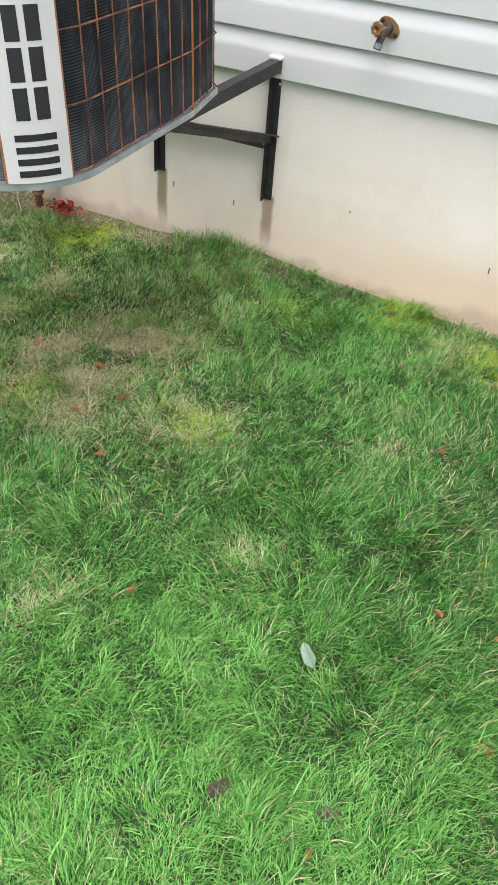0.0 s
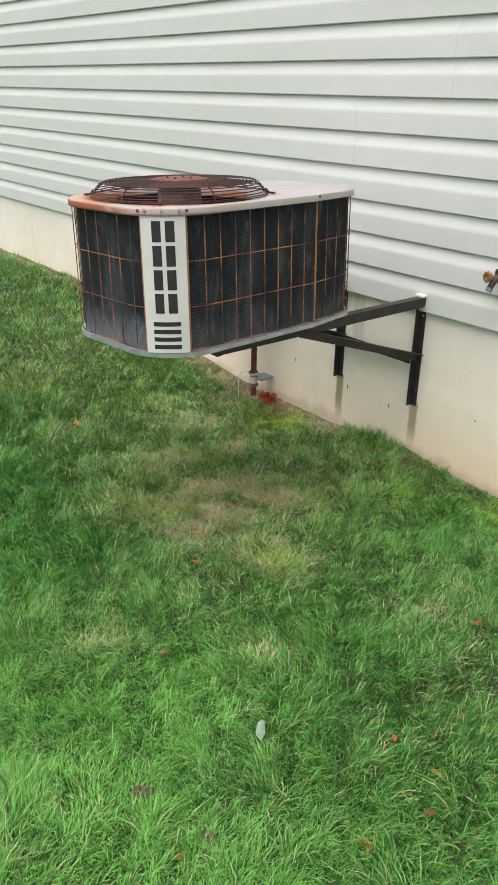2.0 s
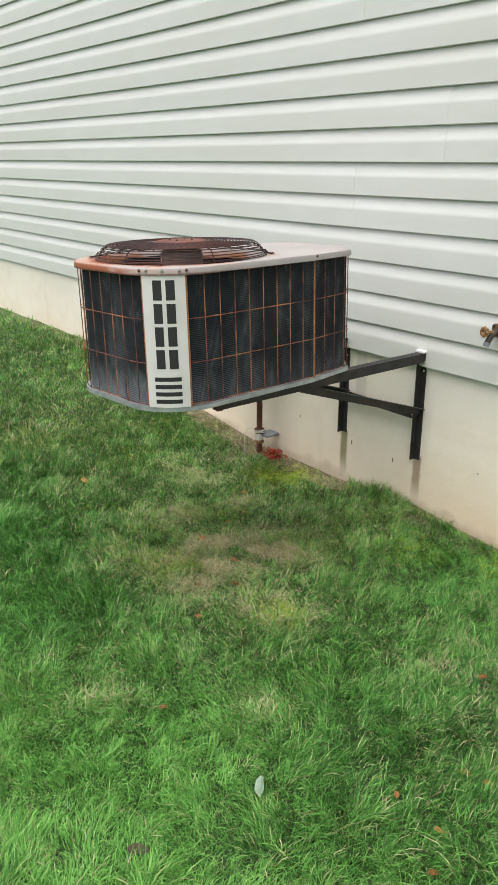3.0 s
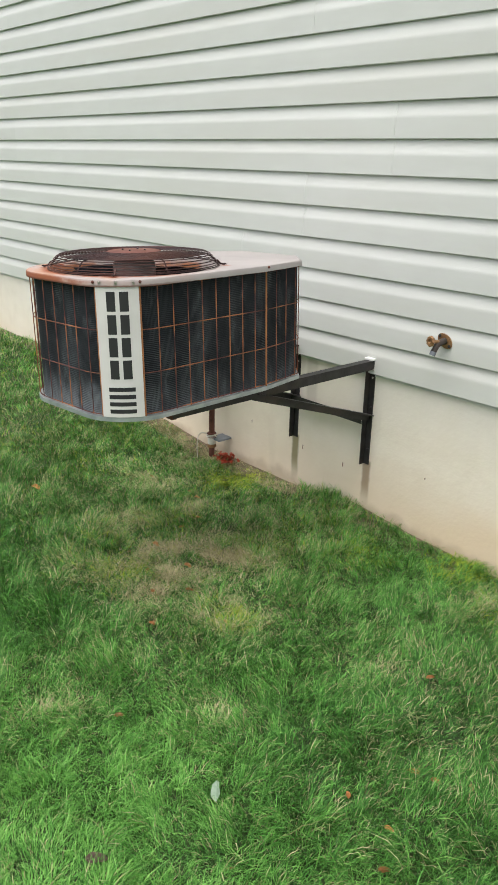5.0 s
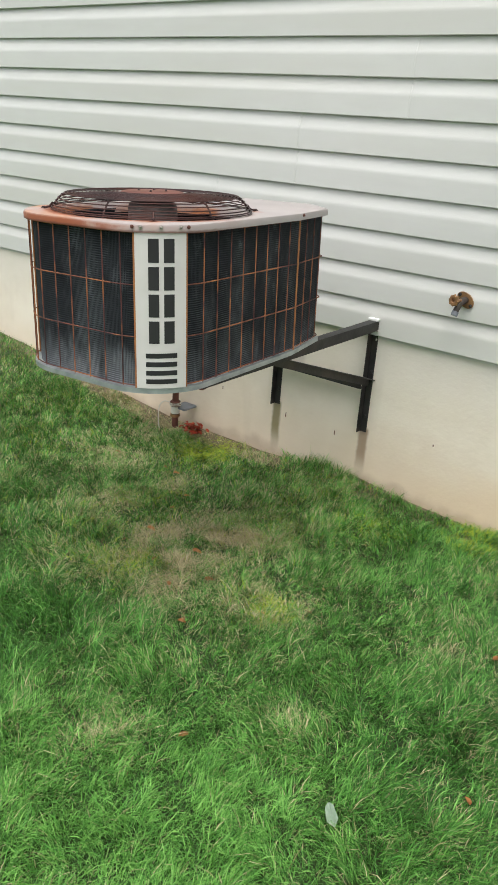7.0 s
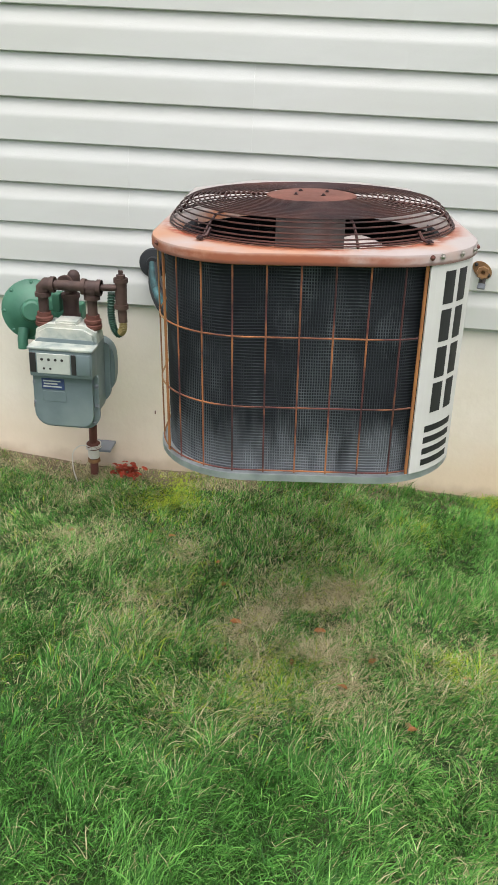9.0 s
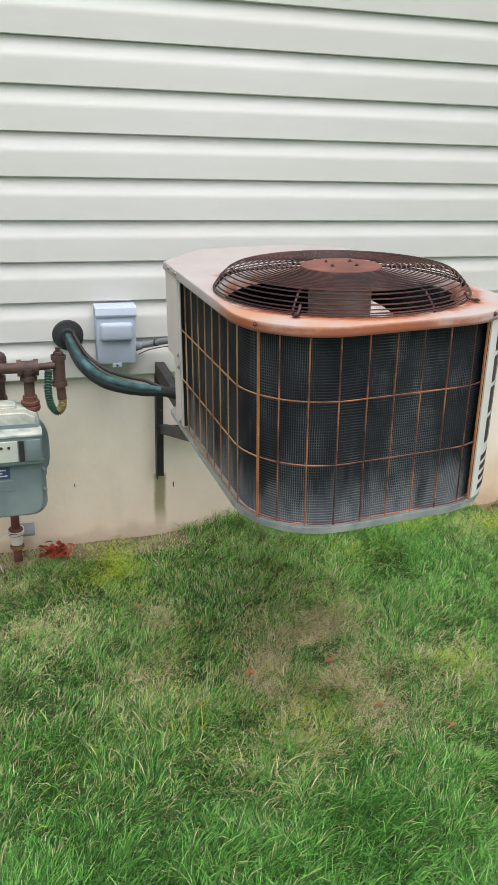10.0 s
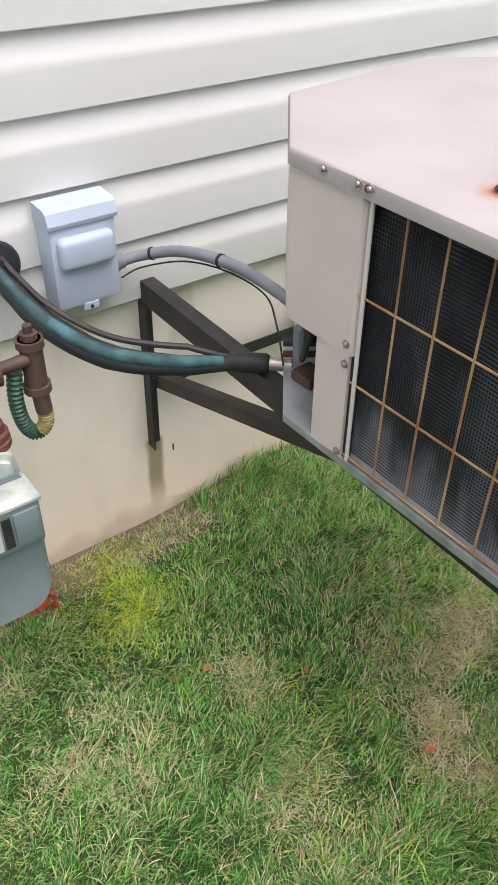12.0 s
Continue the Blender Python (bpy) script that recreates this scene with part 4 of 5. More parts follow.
part("case", slab(rounded(0.114, 0.02, 0.34, 0.05, 10), -0.055, 0.065, 0.006), M_METER, meter)
part("front_flange", slab(rounded(0.126, -0.006, 0.215, 0.058, 10), -0.070, -0.055, 0.003), M_METER, meter)
part("front_cover", slab(rounded(0.109, 0.012, 0.215, 0.048, 10), -0.098, -0.068, 0.009), M_METER, meter)
part("rear_flange", slab(rounded(0.134, 0.05, 0.300, 0.055, 10), 0.065, 0.084, 0.003), M_METER, meter)
bm = bmesh.new()
rings = []
for yy, k in ((0.083, 1.0), (0.120, 1.0), (0.152, 0.96), (0.178, 0.86), (0.196, 0.70), (0.204, 0.45)):
    ring = []
    for i in range(32):
        a = 2 * math.pi * i / 32
        c, sn = math.cos(a), math.sin(a)
        ring.append(bm.verts.new((k * 0.150 * math.copysign(abs(c) ** 0.6, c), yy, 0.190 + k * 0.122 * math.copysign(abs(sn) ** 0.6, sn))))
    rings.append(ring)
for r0, r1 in zip(rings, rings[1:]):
    for i in range(32):
        bm.faces.new((r0[i], r0[(i + 1) % 32], r1[(i + 1) % 32], r1[i]))
bm.faces.new(rings[0][::-1])
bm.faces.new(rings[-1])
part("rear_cover", bm, M_METER, meter, "bulging rear cover", smooth=True)
for x, z in ((-0.1185, 0.09), (0.1185, 0.09), (-0.1185, 0.17), (0.1185, 0.17), (-0.050, 0.003), (0.050, 0.003), (-0.104, 0.022), (0.104, 0.022)):
    screw(meter, (x, -0.0715, z), (0, -1, 0), 0.0064, M_CONDUIT)
# index box
idx = part("index_box", box(-0.118, 0.118, -0.118, -0.050, 0.212, 0.318, 0.006, 2), M_METER, meter, smooth=True)
part("index_roof", box(-0.122, 0.122, -0.122, -0.040, 0.316, 0.326, 0.003, 2), M_CAST, meter, smooth=True)
part("index_window", box(-0.088, 0.036, -0.1205, -0.116, 0.226, 0.304, 0.002, 1), M_PAPER, idx, "cream index face with dark dials")
part("index_glass_edge", box(-0.116, -0.092, -0.1200, -0.116, 0.228, 0.304, 0.002, 1), M_STEEL, idx)
part("index_side", box(0.040, 0.058, -0.1205, -0.116, 0.226, 0.304, 0.002, 1), M_STEEL, idx)
part("index_door", box(0.062, 0.112, -0.124, -0.116, 0.226, 0.306, 0.004, 2), M_METER, idx, smooth=True)
for i, x in enumerate((-0.068, -0.043, -0.018, 0.007)):
    part("dial", lathe([(0, 0.0), (0.0054, 0.0), (0.0054, 0.0012), (0, 0.0012)], 14), M_STEEL, idx, m=pose(x, -0.1203, 0.281, 90))
for x in (-0.062, -0.038):
    part("dial", lathe([(0, 0.0), (0.0044, 0.0), (0.0044, 0.0012), (0, 0.0012)], 14), M_STEEL, idx, m=pose(x, -0.1203, 0.246, 90))
plate = part("label_plate", box(-0.082, 0.004, -0.1005, -0.0975, 0.158, 0.200), M_BLUE, meter, "blue rating label with pale bars")
for k, (x0, x1) in enumerate(((-0.076, -0.010), (-0.074, -0.022), (-0.076, -0.006))):
    part("label_bar", box(x0, x1, -0.1012, -0.1002, 0.188 - 0.011 * k, 0.193 - 0.011 * k), M_PAPER, plate)
part("badge", box(-0.080, 0.008, -0.0995, -0.0975, 0.108, 0.150, 0.001, 1), M_METER, meter)
# top casting and the two swivels
part("top_casting", slab([(-0.118, 0.325), (0.118, 0.325), (0.112, 0.368), (0.070, 0.390), (-0.070, 0.390), (-0.112, 0.368)], -0.050, 0.060, 0.012), M_CAST, meter, "chalky pale top casting", smooth=True)
part("top_cap", slab([(-0.045, 0.385), (0.045, 0.385), (0.040, 0.402), (-0.040, 0.402)], -0.035, 0.045, 0.006), M_CAST, meter, smooth=True)
nut = [(0, 0), (0.032, 0), (0.034, 0.004), (0.034, 0.016), (0.028, 0.018), (0.028, 0.022), (0.032, 0.024), (0.032, 0.033), (0.026, 0.037), (0.025, 0.052), (0.0, 0.052)]
for x in (-0.092, 0.092):
    part("swivel_nut", lathe(nut, 16), M_RUST, meter, m=Matrix.Translation((x, 0.005, 0.372)), smooth=True)

gas = thing("gas_piping", Matrix.Translation((MX, MY + 0.005, 0.40)), "brown painted iron gas pipes and fittings above the meter", "pipe")
PZ = 0.527


def fitting(name, pts, r, collar=True, mtl=None):
    part(name, tube(pts, r, 14), mtl or M_PIPE, gas, smooth=True)
    if collar:
        for p, q in ((pts[0], pts[1]), (pts[-1], pts[-2])):
            p, q = Vector(p), Vector(q)
            dd = (q - p).normalized()
            part("collar", tube([p, p + dd * 0.016], r + 0.005, 14), mtl or M_PIPE, gas, smooth=True)


fitting("nipple", [(-0.092, 0, 0.42), (-0.092, 0, PZ - 0.03)], 0.0185, False)
fitting("elbow", [(-0.092, 0, PZ - 0.045), (-0.092, 0, PZ - 0.012), (-0.080, 0, PZ), (-0.045, 0, PZ)], 0.0245)
fitting("pipe", [(-0.05, 0, PZ), (0.065, 0, PZ)], 0.0185, False)
fitting("tee", [(0.055, 0, PZ), (0.128, 0, PZ)], 0.0245)
fitting("tee_branch", [(0.092, 0, PZ), (0.092, 0, PZ - 0.045)], 0.0245)
fitting("nipple", [(0.092, 0, 0.42), (0.092, 0, PZ - 0.03)], 0.0185, False)
fitting("cross_tee", [(-0.02, 0.03, PZ), (-0.02, 0.10, PZ - 0.01), (-0.02, 0.10, PZ - 0.07)], 0.024)
part("knuckle", lathe([(0.022, 0), (0.024, 0.03), (0.024, 0.045), (0.020, 0.058), (0.010, 0.066), (0, 0.068)], 14), M_PIPE, gas, m=Matrix.Translation((-0.002, 0.09, PZ - 0.03)), smooth=True)
fitting("valve_body", [(-0.02, 0.10, PZ - 0.055), (-0.02, 0.10, PZ - 0.15)], 0.030, True)
part("valve_side", box(-0.085, -0.055, 0.07, 0.13, PZ - 0.125, PZ - 0.055, 0.005), M_GREEN, gas, smooth=True)
part("outlet_nipple", tube([(0.125, 0, PZ), (0.185, 0, PZ + 0.004)], 0.0125, 12), M_PIPE, gas, smooth=True)
fitting("plug_tee", [(0.198, 0.01, PZ - 0.075), (0.198, 0.01, PZ + 0.038)], 0.0215)
part("plug", lathe([(0, 0), (0.017, 0), (0.017, 0.012), (0.009, 0.013), (0.009, 0.027), (0, 0.027)], 8), M_PIPE, gas, m=Matrix.Translation((0.198, 0.01, PZ + 0.038)))
part("drop_pipe", tube([(0.200, 0.01, PZ - 0.07), (0.203, 0.01, PZ - 0.125)], 0.0165, 12), M_PIPE, gas, smooth=True)
upts = spline([(0.162, 0.015, PZ - 0.02), (0.156, 0.02, PZ - 0.09), (0.163, 0.02, PZ - 0.148), (0.182, 0.015, PZ - 0.174), (0.202, 0.01, PZ - 0.154), (0.204, 0.01, PZ - 0.115)], 96)
part("corrugated_hose", tube(upts, 0.014, 12, radii=[0.0115 + (0.0042 if i % 3 == 0 else 0) for i in range(97)]), M_GREENHOSE, gas, "green corrugated connector hose", smooth=True)
part("yellow_hose_end", tube(upts[66:93], 0.015, 12, radii=[0.0128 + (0.0032 if (i + 66) % 3 == 0 else 0) for i in range(27)]), M_YELLOW, gas, "yellowed end of the hose", smooth=True)
# riser by the wall
part("riser", tube([(0.0, 0.245, -0.46), (0.0, 0.245, -0.06), (0.0, 0.21, 0.02), (-0.01, 0.17, 0.30), (-0.02, 0.10, PZ - 0.15)], 0.0175, 12), M_RUST, gas, "rusty iron riser from the soil", smooth=True)
part("riser_coupling", lathe([(0, 0), (0.026, 0), (0.031, 0.006), (0.031, 0.024), (0.026, 0.030), (0, 0.030)], 16), M_RUST, gas, "rusty pipe coupling", m=Matrix.Translation((0.0, 0.245, -0.250)), smooth=True)
part("tape_wrap", lathe([(0, 0), (0.0235, 0), (0.0255, 0.006), (0.0245, 0.018), (0.0260, 0.030), (0.0235, 0.042), (0, 0.042)], 16), M_WIREWHITE, gas, "cream tape wrapped round the riser", m=Matrix.Translation((0.0, 0.245, -0.292)), smooth=True)
part("lower_nut", lathe([(0, 0), (0.027, 0), (0.029, 0.005), (0.027, 0.016), (0, 0.016)], 8), M_BRASS, gas, m=Matrix.Translation((0.0, 0.245, -0.312)), smooth=True)
for k in range(3):
    part("wire_turn", tube([(0.031 * math.cos(a), 0.245 + 0.031 * math.sin(a), -0.226 - 0.009 * k + 0.004 * math.sin(a + k)) for a in np.linspace(0, 2 * math.pi, 20, endpoint=False)], 0.0024, 6, True), M_WIREWHITE, gas, "white wire wound round the riser", smooth=True)
part("wall_clip", box(-0.015, 0.075, 0.24, 0.340, -0.262, -0.250, 0.002, 1), M_CONDUIT, gas)

reg = thing("gas_regulator", Matrix.Translation((-1.075, -0.165, 0.773)), "round green gas pressure regulator with bolted rim", "gas regulator")
rot = Vector((0.30, -0.92, 0.18)).to_track_quat("Z", "Y").to_matrix().to_4x4()
part("diaphragm_case", lathe([(0, -0.05), (0.06, -0.045), (0.09, -0.018), (0.118, -0.010), (0.120, 0.0), (0.118, 0.010), (0.095, 0.016), (0.080, 0.035), (0.045, 0.050), (0.040, 0.085), (0.032, 0.092), (0, 0.092)], 32), M_GREEN, reg, m=rot, smooth=True)
for i in range(8):
    a = 2 * math.pi * i / 8
    p = rot @ Vector((0.107 * math.cos(a), 0.107 * math.sin(a), 0.012))
    screw(reg, p, rot.to_3x3() @ Vector((0, 0, 1)), 0.006, M_GREEN)
part("body", box(-0.03, 0.20, 0.0, 0.06, -0.035, 0.035, 0.012, 2), M_GREEN, reg, smooth=True)
part("vent_elbow", tube([(-0.02, -0.06, -0.06), (-0.02, -0.08, -0.10), (-0.02, -0.08, -0.135)], 0.02, 12), M_GREEN, reg, smooth=True)
tagged(mesh_ob("loose_wire", tube(spline([(-0.895, -0.125, 0.172), (-0.925, -0.135, 0.172), (-0.952, -0.145, 0.140), (-0.950, -0.155, 0.070), (-0.930, -0.165, 0.005)], 24), 0.0026, 6), M_WIREWHITE, True), "thin white wire standing in the soil", "wire")

# ---- the lawn ----
PATCHES = [  # dry or bare spots: x, y, radius, strength
    (0.13, -0.86, 0.20, 1.0), (-0.06, -1.04, 0.17, 0.8), (0.18, -1.22, 0.18, 0.85), (0.55, -1.13, 0.15, 0.6), (-0.47, -0.99, 0.15, 0.6),
    (-0.02, -1.28, 0.15, 0.6), (-0.38, -0.63, 0.14, 0.45), (0.56, -1.94, 0.12, 0.35), (-0.81, -0.56, 0.20, 0.5), (1.25, -0.25, 0.20, 0.5),
    (1.20, -0.9, 0.2, 0.3), (0.92, -1.55, 0.15, 0.3), (-0.2, -1.45, 0.15, 0.35), (-0.95, -0.12, 0.25, 0.6)]
MOSS = [(-0.507, -0.125, 0.10, 1.0), (-0.510, -0.27, 0.13, 0.8), (0.58, -1.15, 0.08, 0.5), (0.0, -1.27, 0.10, 0.35), (0.92, -0.09, 0.13, 0.6), (1.35, -0.22, 0.14, 0.5), (0.55, -0.35, 0.12, 0.25)]
rng = np.random.default_rng(7)


def spots(x, y, table):
    out = np.zeros_like(x)
    for cx, cy, r, k in table:
        out = np.maximum(out, k * np.exp(-((x - cx) ** 2 + (y - cy) ** 2) / (r * r)))
    return out


def soft(x, y, f, seed):
    """Cheap smooth noise of two sums of waves, between -1 and 1."""
    g = np.random.default_rng(seed)
    out = np.zeros_like(x)
    for _ in range(7):
        a, ph, k = g.uniform(0, 2 * np.pi), g.uniform(0, 6.28), f * g.uniform(0.6, 1.7)
        out += np.sin((x * np.cos(a) + y * np.sin(a)) * k + ph)
    return out / 3.2


def lawn(name, regions, label):
    xs, ys, ws = [], [], []
    for x0, x1, y0, y1, dens, wide in regions:
        n = int((x1 - x0) * (y1 - y0) * dens)
        xs.append(rng.uniform(x0, x1, n))
        ys.append(rng.uniform(y0, y1, n))
        ws.append(np.full(n, wide))
    x, y, wd = np.concatenate(xs), np.concatenate(ys), np.concatenate(ws)
    dry = np.clip(spots(x, y, PATCHES) * (0.62 + 0.55 * soft(x, y, 26, 41) + 0.30 * soft(x, y, 70, 42)), 0, 1)
    moss = spots(x, y, MOSS) * np.clip(1.0 + 0.45 * soft(x, y, 30, 43), 0, 1.1)
    keep = (rng.random(len(x)) > 0.05 * dry) & (x + y < 1.47)
    keep &= ~((y > -0.09 - 0.05 * soft(x, y, 9, 3)) & (x < -0.15) & (x > -1.7) & (rng.random(len(x)) < 0.72))
    keep &= ~((y > -0.02) & (x < 1.47))
    keep &= ~((x + y > 1.31 + 0.04 * soft(x, y, 20, 5)) & (rng.random(len(x)) < 0.85))
    x, y, wd, dry, moss = x[keep], y[keep], wd[keep], dry[keep], moss[keep]
    n = len(x)
    z = np.array([gz(a, b) for a, b in zip(x, y)])
    tall = 0.85 + 0.16 * soft(x, y, 4.5, 11) + 0.30 * soft(x, y, 17, 12) + 0.26 * soft(x, y, 62, 13)
    lawn_len = np.clip(np.where(y > -1.1, 0.75, 1.05), 0, 2) * np.clip(tall, 0.50, 1.6)
    length = rng.uniform(0.024, 0.066, n) * lawn_len * (1 - 0.10 * dry - 0.45 * moss) * (0.8 + 0.2 * wd)
    base_strip = (y > -0.16) & (x < -0.15) & (x > -1.8)
    length = np.where(base_strip, length * 0.75, length)
    near_wall = (y > -0.10) & (x > -0.3)
    length = np.where(near_wall, length * rng.uniform(0.9, 2.0, n), length)
    lean_dir = 1.0 * soft(x, y, 3.0, 21) + 1.6 * soft(x, y, 17.0, 22) + 1.2 * soft(x, y, 55.0, 23) + rng.normal(0, 0.95, n) * (1 + 2.5 * dry)
    lean = np.clip(rng.uniform(0.25, 1.5, n) + 0.8 * np.maximum(dry, moss), 0, 1.9)
    lx, ly = np.cos(lean_dir), np.sin(lean_dir)
    face = lean_dir + np.pi / 2 + rng.normal(0, 0.5, n)
    bold = rng.random(n) < 0.11
    width = np.where(bold, rng.uniform(0.0011, 0.0020, n), 0.0006 + 0.0011 * rng.random(n) ** 1.6) * wd
    length = np.where(bold, length * 1.12, length)
    sx_, sy_ = np.cos(face) * width, np.sin(face) * width
    co = np.zeros((n, 5, 3), np.float32)
    base = np.stack([x, y, z - 0.003], 1)
    for k, (h, bnd, wk) in enumerate(((0, 0, 1.0), (0, 0, -1.0), (0.60, 0.46, 0.8), (0.60, 0.46, -0.8), (1.0, 1.0, 0.0))):
        co[:, k, 0] = base[:, 0] + sx_ * wk + lx * lean * length * bnd * 0.9
        co[:, k, 1] = np.minimum(base[:, 1] + sy_ * wk + ly * lean * length * bnd * 0.9, -0.003)
        co[:, k, 2] = base[:, 2] + length * h * (1 - 0.25 * np.minimum(lean, 1.2) * bnd)
    me = bpy.data.meshes.new(name)
    me.vertices.add(n * 5)
    me.vertices.foreach_set("co", co.ravel())
    idx = np.arange(n)[:, None] * 5
    loops = np.concatenate([idx + np.array([0, 1, 3, 2]), idx + np.array([2, 3, 4])], 1).ravel()
    me.loops.add(n * 7)
    me.loops.foreach_set("vertex_index", loops.astype(np.int32))
    me.polygons.add(n * 2)
    start = (np.arange(n)[:, None] * 7 + np.array([0, 4])).ravel()
    me.polygons.foreach_set("loop_start", start.astype(np.int32))
    kind = np.zeros(n, np.int32)
    r = rng.random(n)
    # Random tone, plus painted light and shade: front lighter, right and left darker.
    tone_and_light = 0.7 * soft(x, y, 2.4, 31) + 0.4 * soft(x, y, 8, 32) + 0.6 * soft(x, y, 48, 34)
    tone_and_light += 1.35 * np.clip((-1.55 - y) / 0.5, 0, 1) * np.clip((x + 0.2) / 0.6, 0, 1)
    tone_and_light -= 1.5 * np.clip((x - 1.10) / 0.3, 0, 1) * np.clip((y + 1.75) / 0.4, 0, 1) + 1.1 * np.clip((-0.30 - x) / 0.3, 0, 1) * np.clip((-0.70 - y) / 0.3, 0, 1)
    kind[r < np.where(bold, 0.56, 0.19) + 0.15 * tone_and_light] = 1
    kind[(r > 0.64 + 0.15 * tone_and_light) & ~bold] = 4
    side_share = np.clip((0.75 - x) / 0.5, 0, 1) * np.clip((y + 1.65) / 0.4, 0, 1)
    kind[rng.random(n) < 0.075 - 0.04 * np.clip((-0.5 - x) / 0.3, 0, 1) * np.clip((-0.9 - y) / 0.3, 0, 1) + 0.12 * side_share + 0.95 * dry + 0.06 * soft(x, y, 5, 33)] = 2
    kind[rng.random(n) < 0.035 * side_share * (1 + soft(x, y, 7, 35))] = 3
    kind[base_strip & (rng.random(n) < 0.65)] = 2
    kind[(rng.random(n) < 0.98 * moss)] = 3
    me.polygons.foreach_set("material_index", np.repeat(kind, 2))
    for m in GRASS:
        me.materials.append(m)
    me.update()
    me.validate()
    return tagged(new(name, me), label, "grass", kind="stuff")


def grass_mat(name, c1, c2, rough=0.45):
    m = bpy.data.materials.new(name)
    m.use_nodes = True
    nt = m.node_tree
    b = nt.nodes["Principled BSDF"]
    g = nt.nodes.new("ShaderNodeNewGeometry")
    rp = nt.nodes.new("ShaderNodeValToRGB")
    rp.color_ramp.elements[0].color, rp.color_ramp.elements[1].color = (*c1, 1), (*c2, 1)
    nt.links.new(g.outputs["Random Per Island"], rp.inputs["Fac"])
    nt.links.new(rp.outputs[0], b.inputs["Base Color"])
    b.inputs["Roughness"].default_value = rough
    b.inputs["Specular IOR Level"].default_value = 0.22
    tr = nt.nodes.new("ShaderNodeBsdfTranslucent")
    nt.links.new(rp.outputs[0], tr.inputs["Color"])
    mx = nt.nodes.new("ShaderNodeMixShader")
    mx.inputs[0].default_value = 0.22
    out = nt.nodes["Material Output"]
    nt.links.new(b.outputs[0], mx.inputs[1])
    nt.links.new(tr.outputs[0], mx.inputs[2])
    nt.links.new(mx.outputs[0], out.inputs["Surface"])
    return m


# The deep green is a shaded copy; the light one carries highlights too.
GRASS = [grass_mat("grass_green", (0.026, 0.108, 0.016), (0.150, 0.42, 0.080)), grass_mat("grass_light", (0.12, 0.33, 0.055), (0.29, 0.58, 0.145)),
         grass_mat("grass_dry", (0.29, 0.25, 0.125), (0.66, 0.58, 0.37), 0.7), grass_mat("moss", (0.28, 0.37, 0.03), (0.46, 0.57, 0.06), 0.7), grass_mat("grass_shaded", (0.014, 0.060, 0.010), (0.070, 0.20, 0.036))]
THICK = [(cx - r, cx + r, max(cy - r, -2.7), min(cy + r, -0.015), 26000 * k, 1.0) for cx, cy, r, k in PATCHES + MOSS] + [(-1.75, -0.15, -0.13, -0.010, 30000, 1.0)]
lawn("grass", THICK + [(-1.8, 2.2, -2.75, -0.015, 50000, 1.0), (2.2, 2.7, -2.75, -0.9, 34000, 1.1), (2.7, 3.0, -2.75, -1.2, 10000, 1.4), (-2.6, -1.8, -2.75, -0.015, 22000, 1.2), (-4.2, -2.6, -2.75, -0.015, 11000, 1.6), (-11.0, -4.2, -3.2, -0.015, 2200, 2.6), (-4.2, 4.5, -5.5, -2.75, 2600, 2.2), (3.0, 5.0, -2.75, -1.6, 2600, 2.2)], "dense green lawn grass with dry straw patches")

# fallen leaves


def leaf(x, y, size, material, label, turn, tilt=12, lift=0.02):
    bm = bmesh.new()
    rows = []
    for i in range(6):
        s = i / 5
        w = size * 0.27 * math.sin(math.pi * (0.08 + 0.9 * s)) * (1 + 0.25 * math.sin(9 * s))
        zc = 0.12 * size * math.sin(math.pi * s)
        rows.append([bm.verts.new(((s - 0.5) * size, -w, zc + 0.14 * size)), bm.verts.new(((s - 0.5) * size, 0, zc)), bm.verts.new(((s - 0.5) * size, w, zc + 0.12 * size))])
    for a, b in zip(rows, rows[1:]):
        for j in range(2):
            bm.faces.new((a[j], b[j], b[j + 1], a[j + 1]))
    bmesh.ops.solidify(bm, geom=bm.faces[:], thickness=0.0006)
    ob = mesh_ob("fallen_leaf", bm, material, True)
    ob.matrix_world = Matrix.Translation((x, y, gz(x, y) + lift)) @ pose(0, 0, 0, tilt, tilt * 0.6, turn)
    return tagged(ob, label, "leaf", "fallen leaves on the lawn")


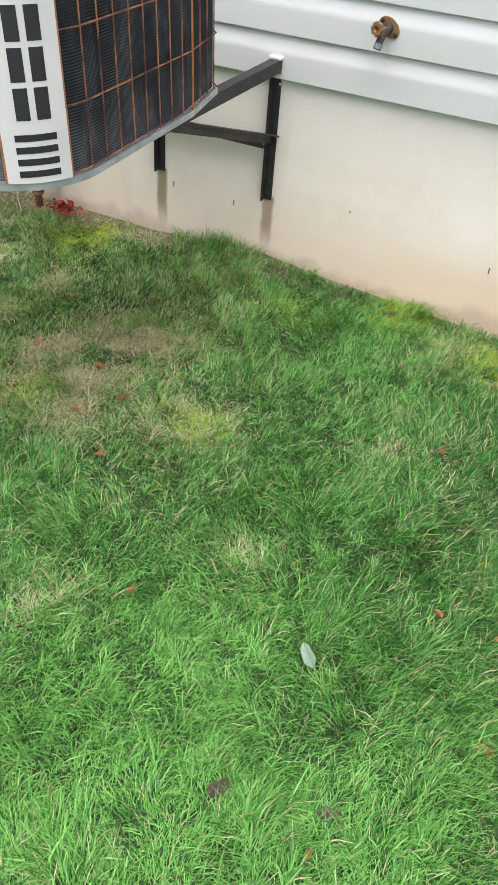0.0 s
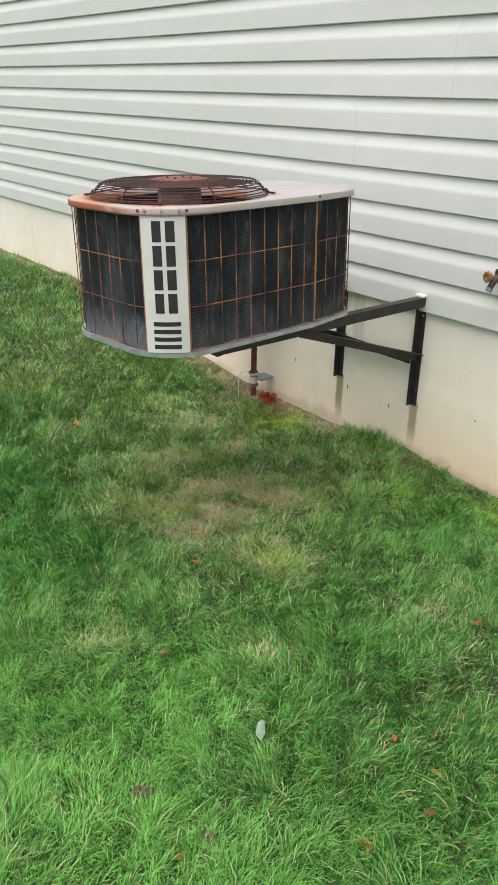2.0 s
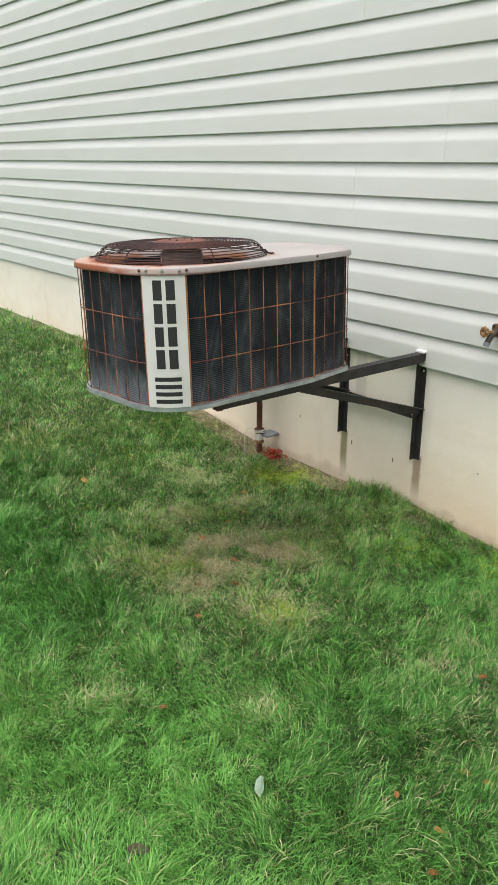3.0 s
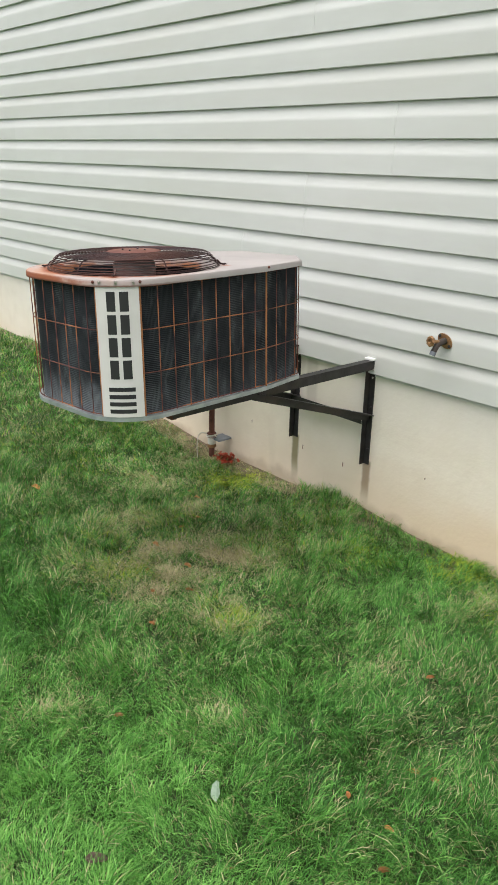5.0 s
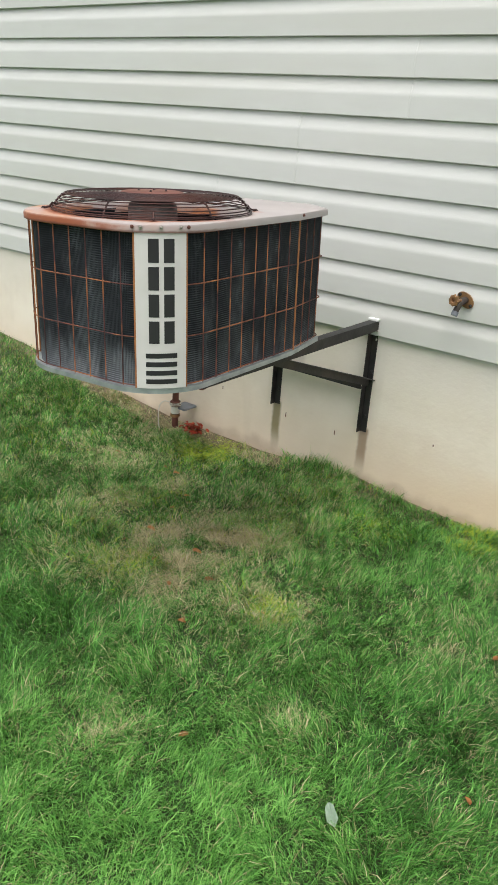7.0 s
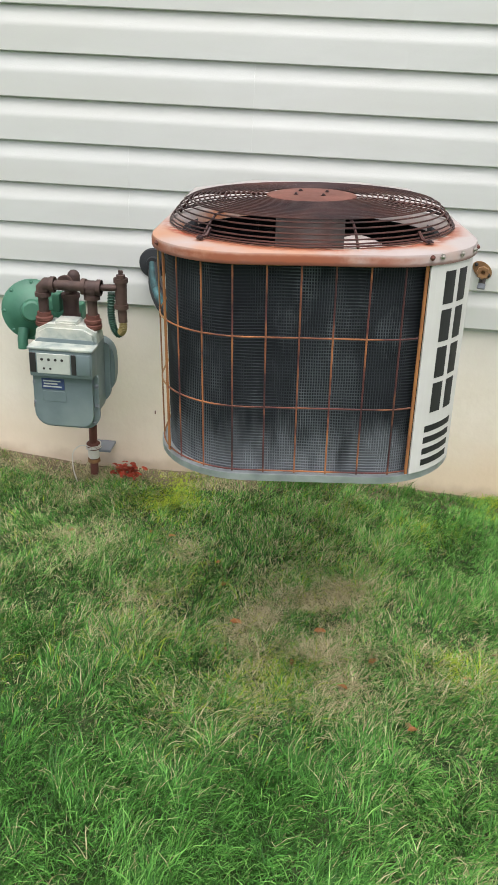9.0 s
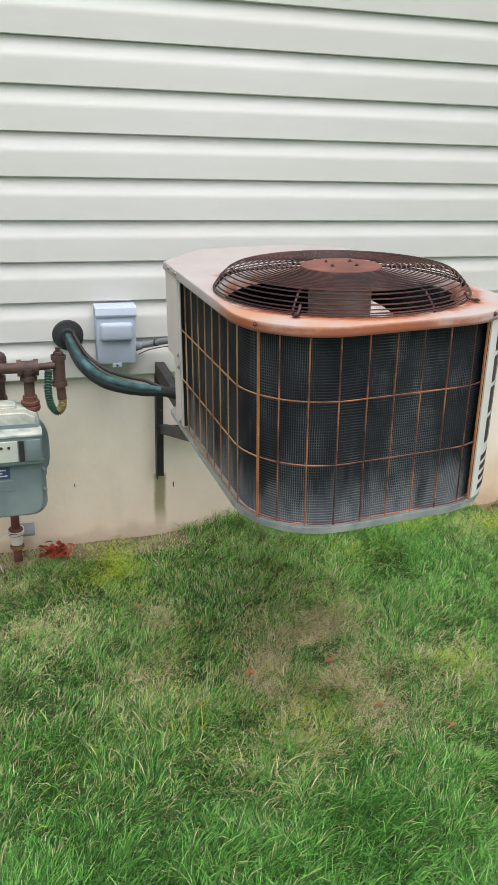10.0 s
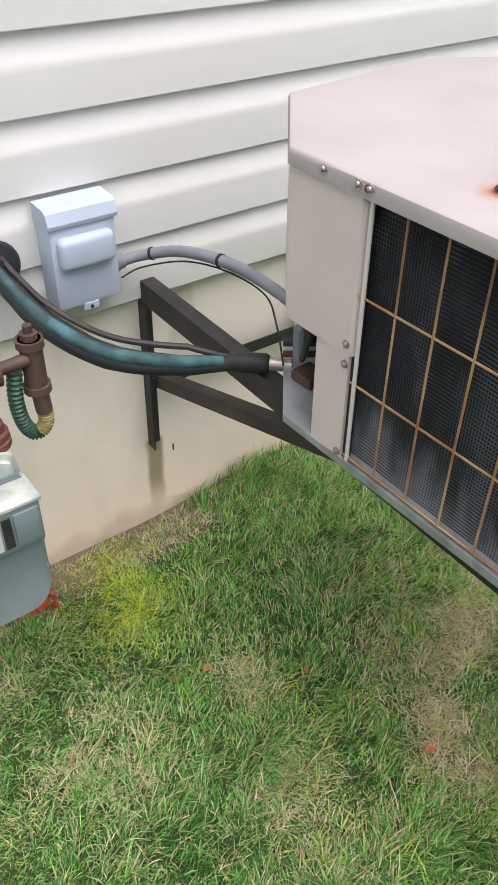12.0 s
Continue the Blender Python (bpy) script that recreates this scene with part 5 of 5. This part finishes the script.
leaf(1.247, -1.775, 0.062, M_PALELEAF, "pale green leaf lying on the grass tips", 139, -25, 0.036)
for x, y, s, t in ((1.557, -1.258, 0.04, 35), (1.498, -2.253, 0.045, 100), (1.426, -2.185, 0.03, 85), (1.482, -2.361, 0.04, 140), (1.685, -1.806, 0.05, 5), (1.725, -1.602, 0.035, 60), (1.316, -0.849, 0.035, 70), (1.649, -1.488, 0.03, 15), (-1.063, -1.174, 0.06, 15), (1.625, -1.239, 0.035, 20), (0.762, -1.802, 0.035, 70), (1.489, -1.481, 0.03, 140), (0.585, -1.2, 0.025, 10)):
    leaf(x, y, s, M_ORANGE, "small orange leaf fallen in the grass", t)
for x, y, s, t in ((-0.445, -0.544, 0.032, 30), (-0.207, -0.824, 0.03, 80), (0.136, -1.045, 0.04, 15), (-0.534, -0.527, 0.03, 120), (-0.242, -0.693, 0.028, 60), (-0.139, -1.027, 0.04, 5), (0.205, -1.285, 0.035, 150), (0.30, -1.16, 0.035, 45), (0.05, -1.20, 0.03, 95), (0.40, -1.42, 0.03, 25), (-0.831, -0.573, 0.028, 33)):
    leaf(x, y, s, M_ORANGE, "small orange-red leaf fallen in the grass", t, 14, 0.016)
for x, y, t in ((1.437, -2.096, 15), (1.791, -2.109, 110), (1.207, -2.154, 60)):
    leaf(x, y, 0.06, M_BROWNLEAF, "curled dark brown leaf in the grass", t, 20, 0.02)
for i in range(64):
    x, y = -0.715 + np.clip(rng.normal(0, 0.032), -0.062, 0.062), -0.116 + np.clip(rng.normal(0, 0.027), -0.055, 0.055)
    leaf(x, y, rng.uniform(0.022, 0.036), M_REDLEAF, "dark red leaf in a small heap by the wall", rng.uniform(0, 360), rng.uniform(-48, 48), rng.uniform(0.018, 0.064))
for i in range(16):
    x = rng.uniform(1.42, 1.66)
    leaf(x, 1.44 - x - rng.uniform(0.0, 0.10), rng.uniform(0.022, 0.036), M_LITTER, "curled red-brown leaf on bare soil by the wall", rng.uniform(0, 360), 18, 0.010)
for i in range(18):
    x, y = rng.uniform(-0.3, 2.1), rng.uniform(-2.2, -0.4)
    if x + y < 1.2:
        leaf(x, y, rng.uniform(0.018, 0.028), M_TAN, "small dry tan leaf in the grass", rng.uniform(0, 360), 15, 0.012)
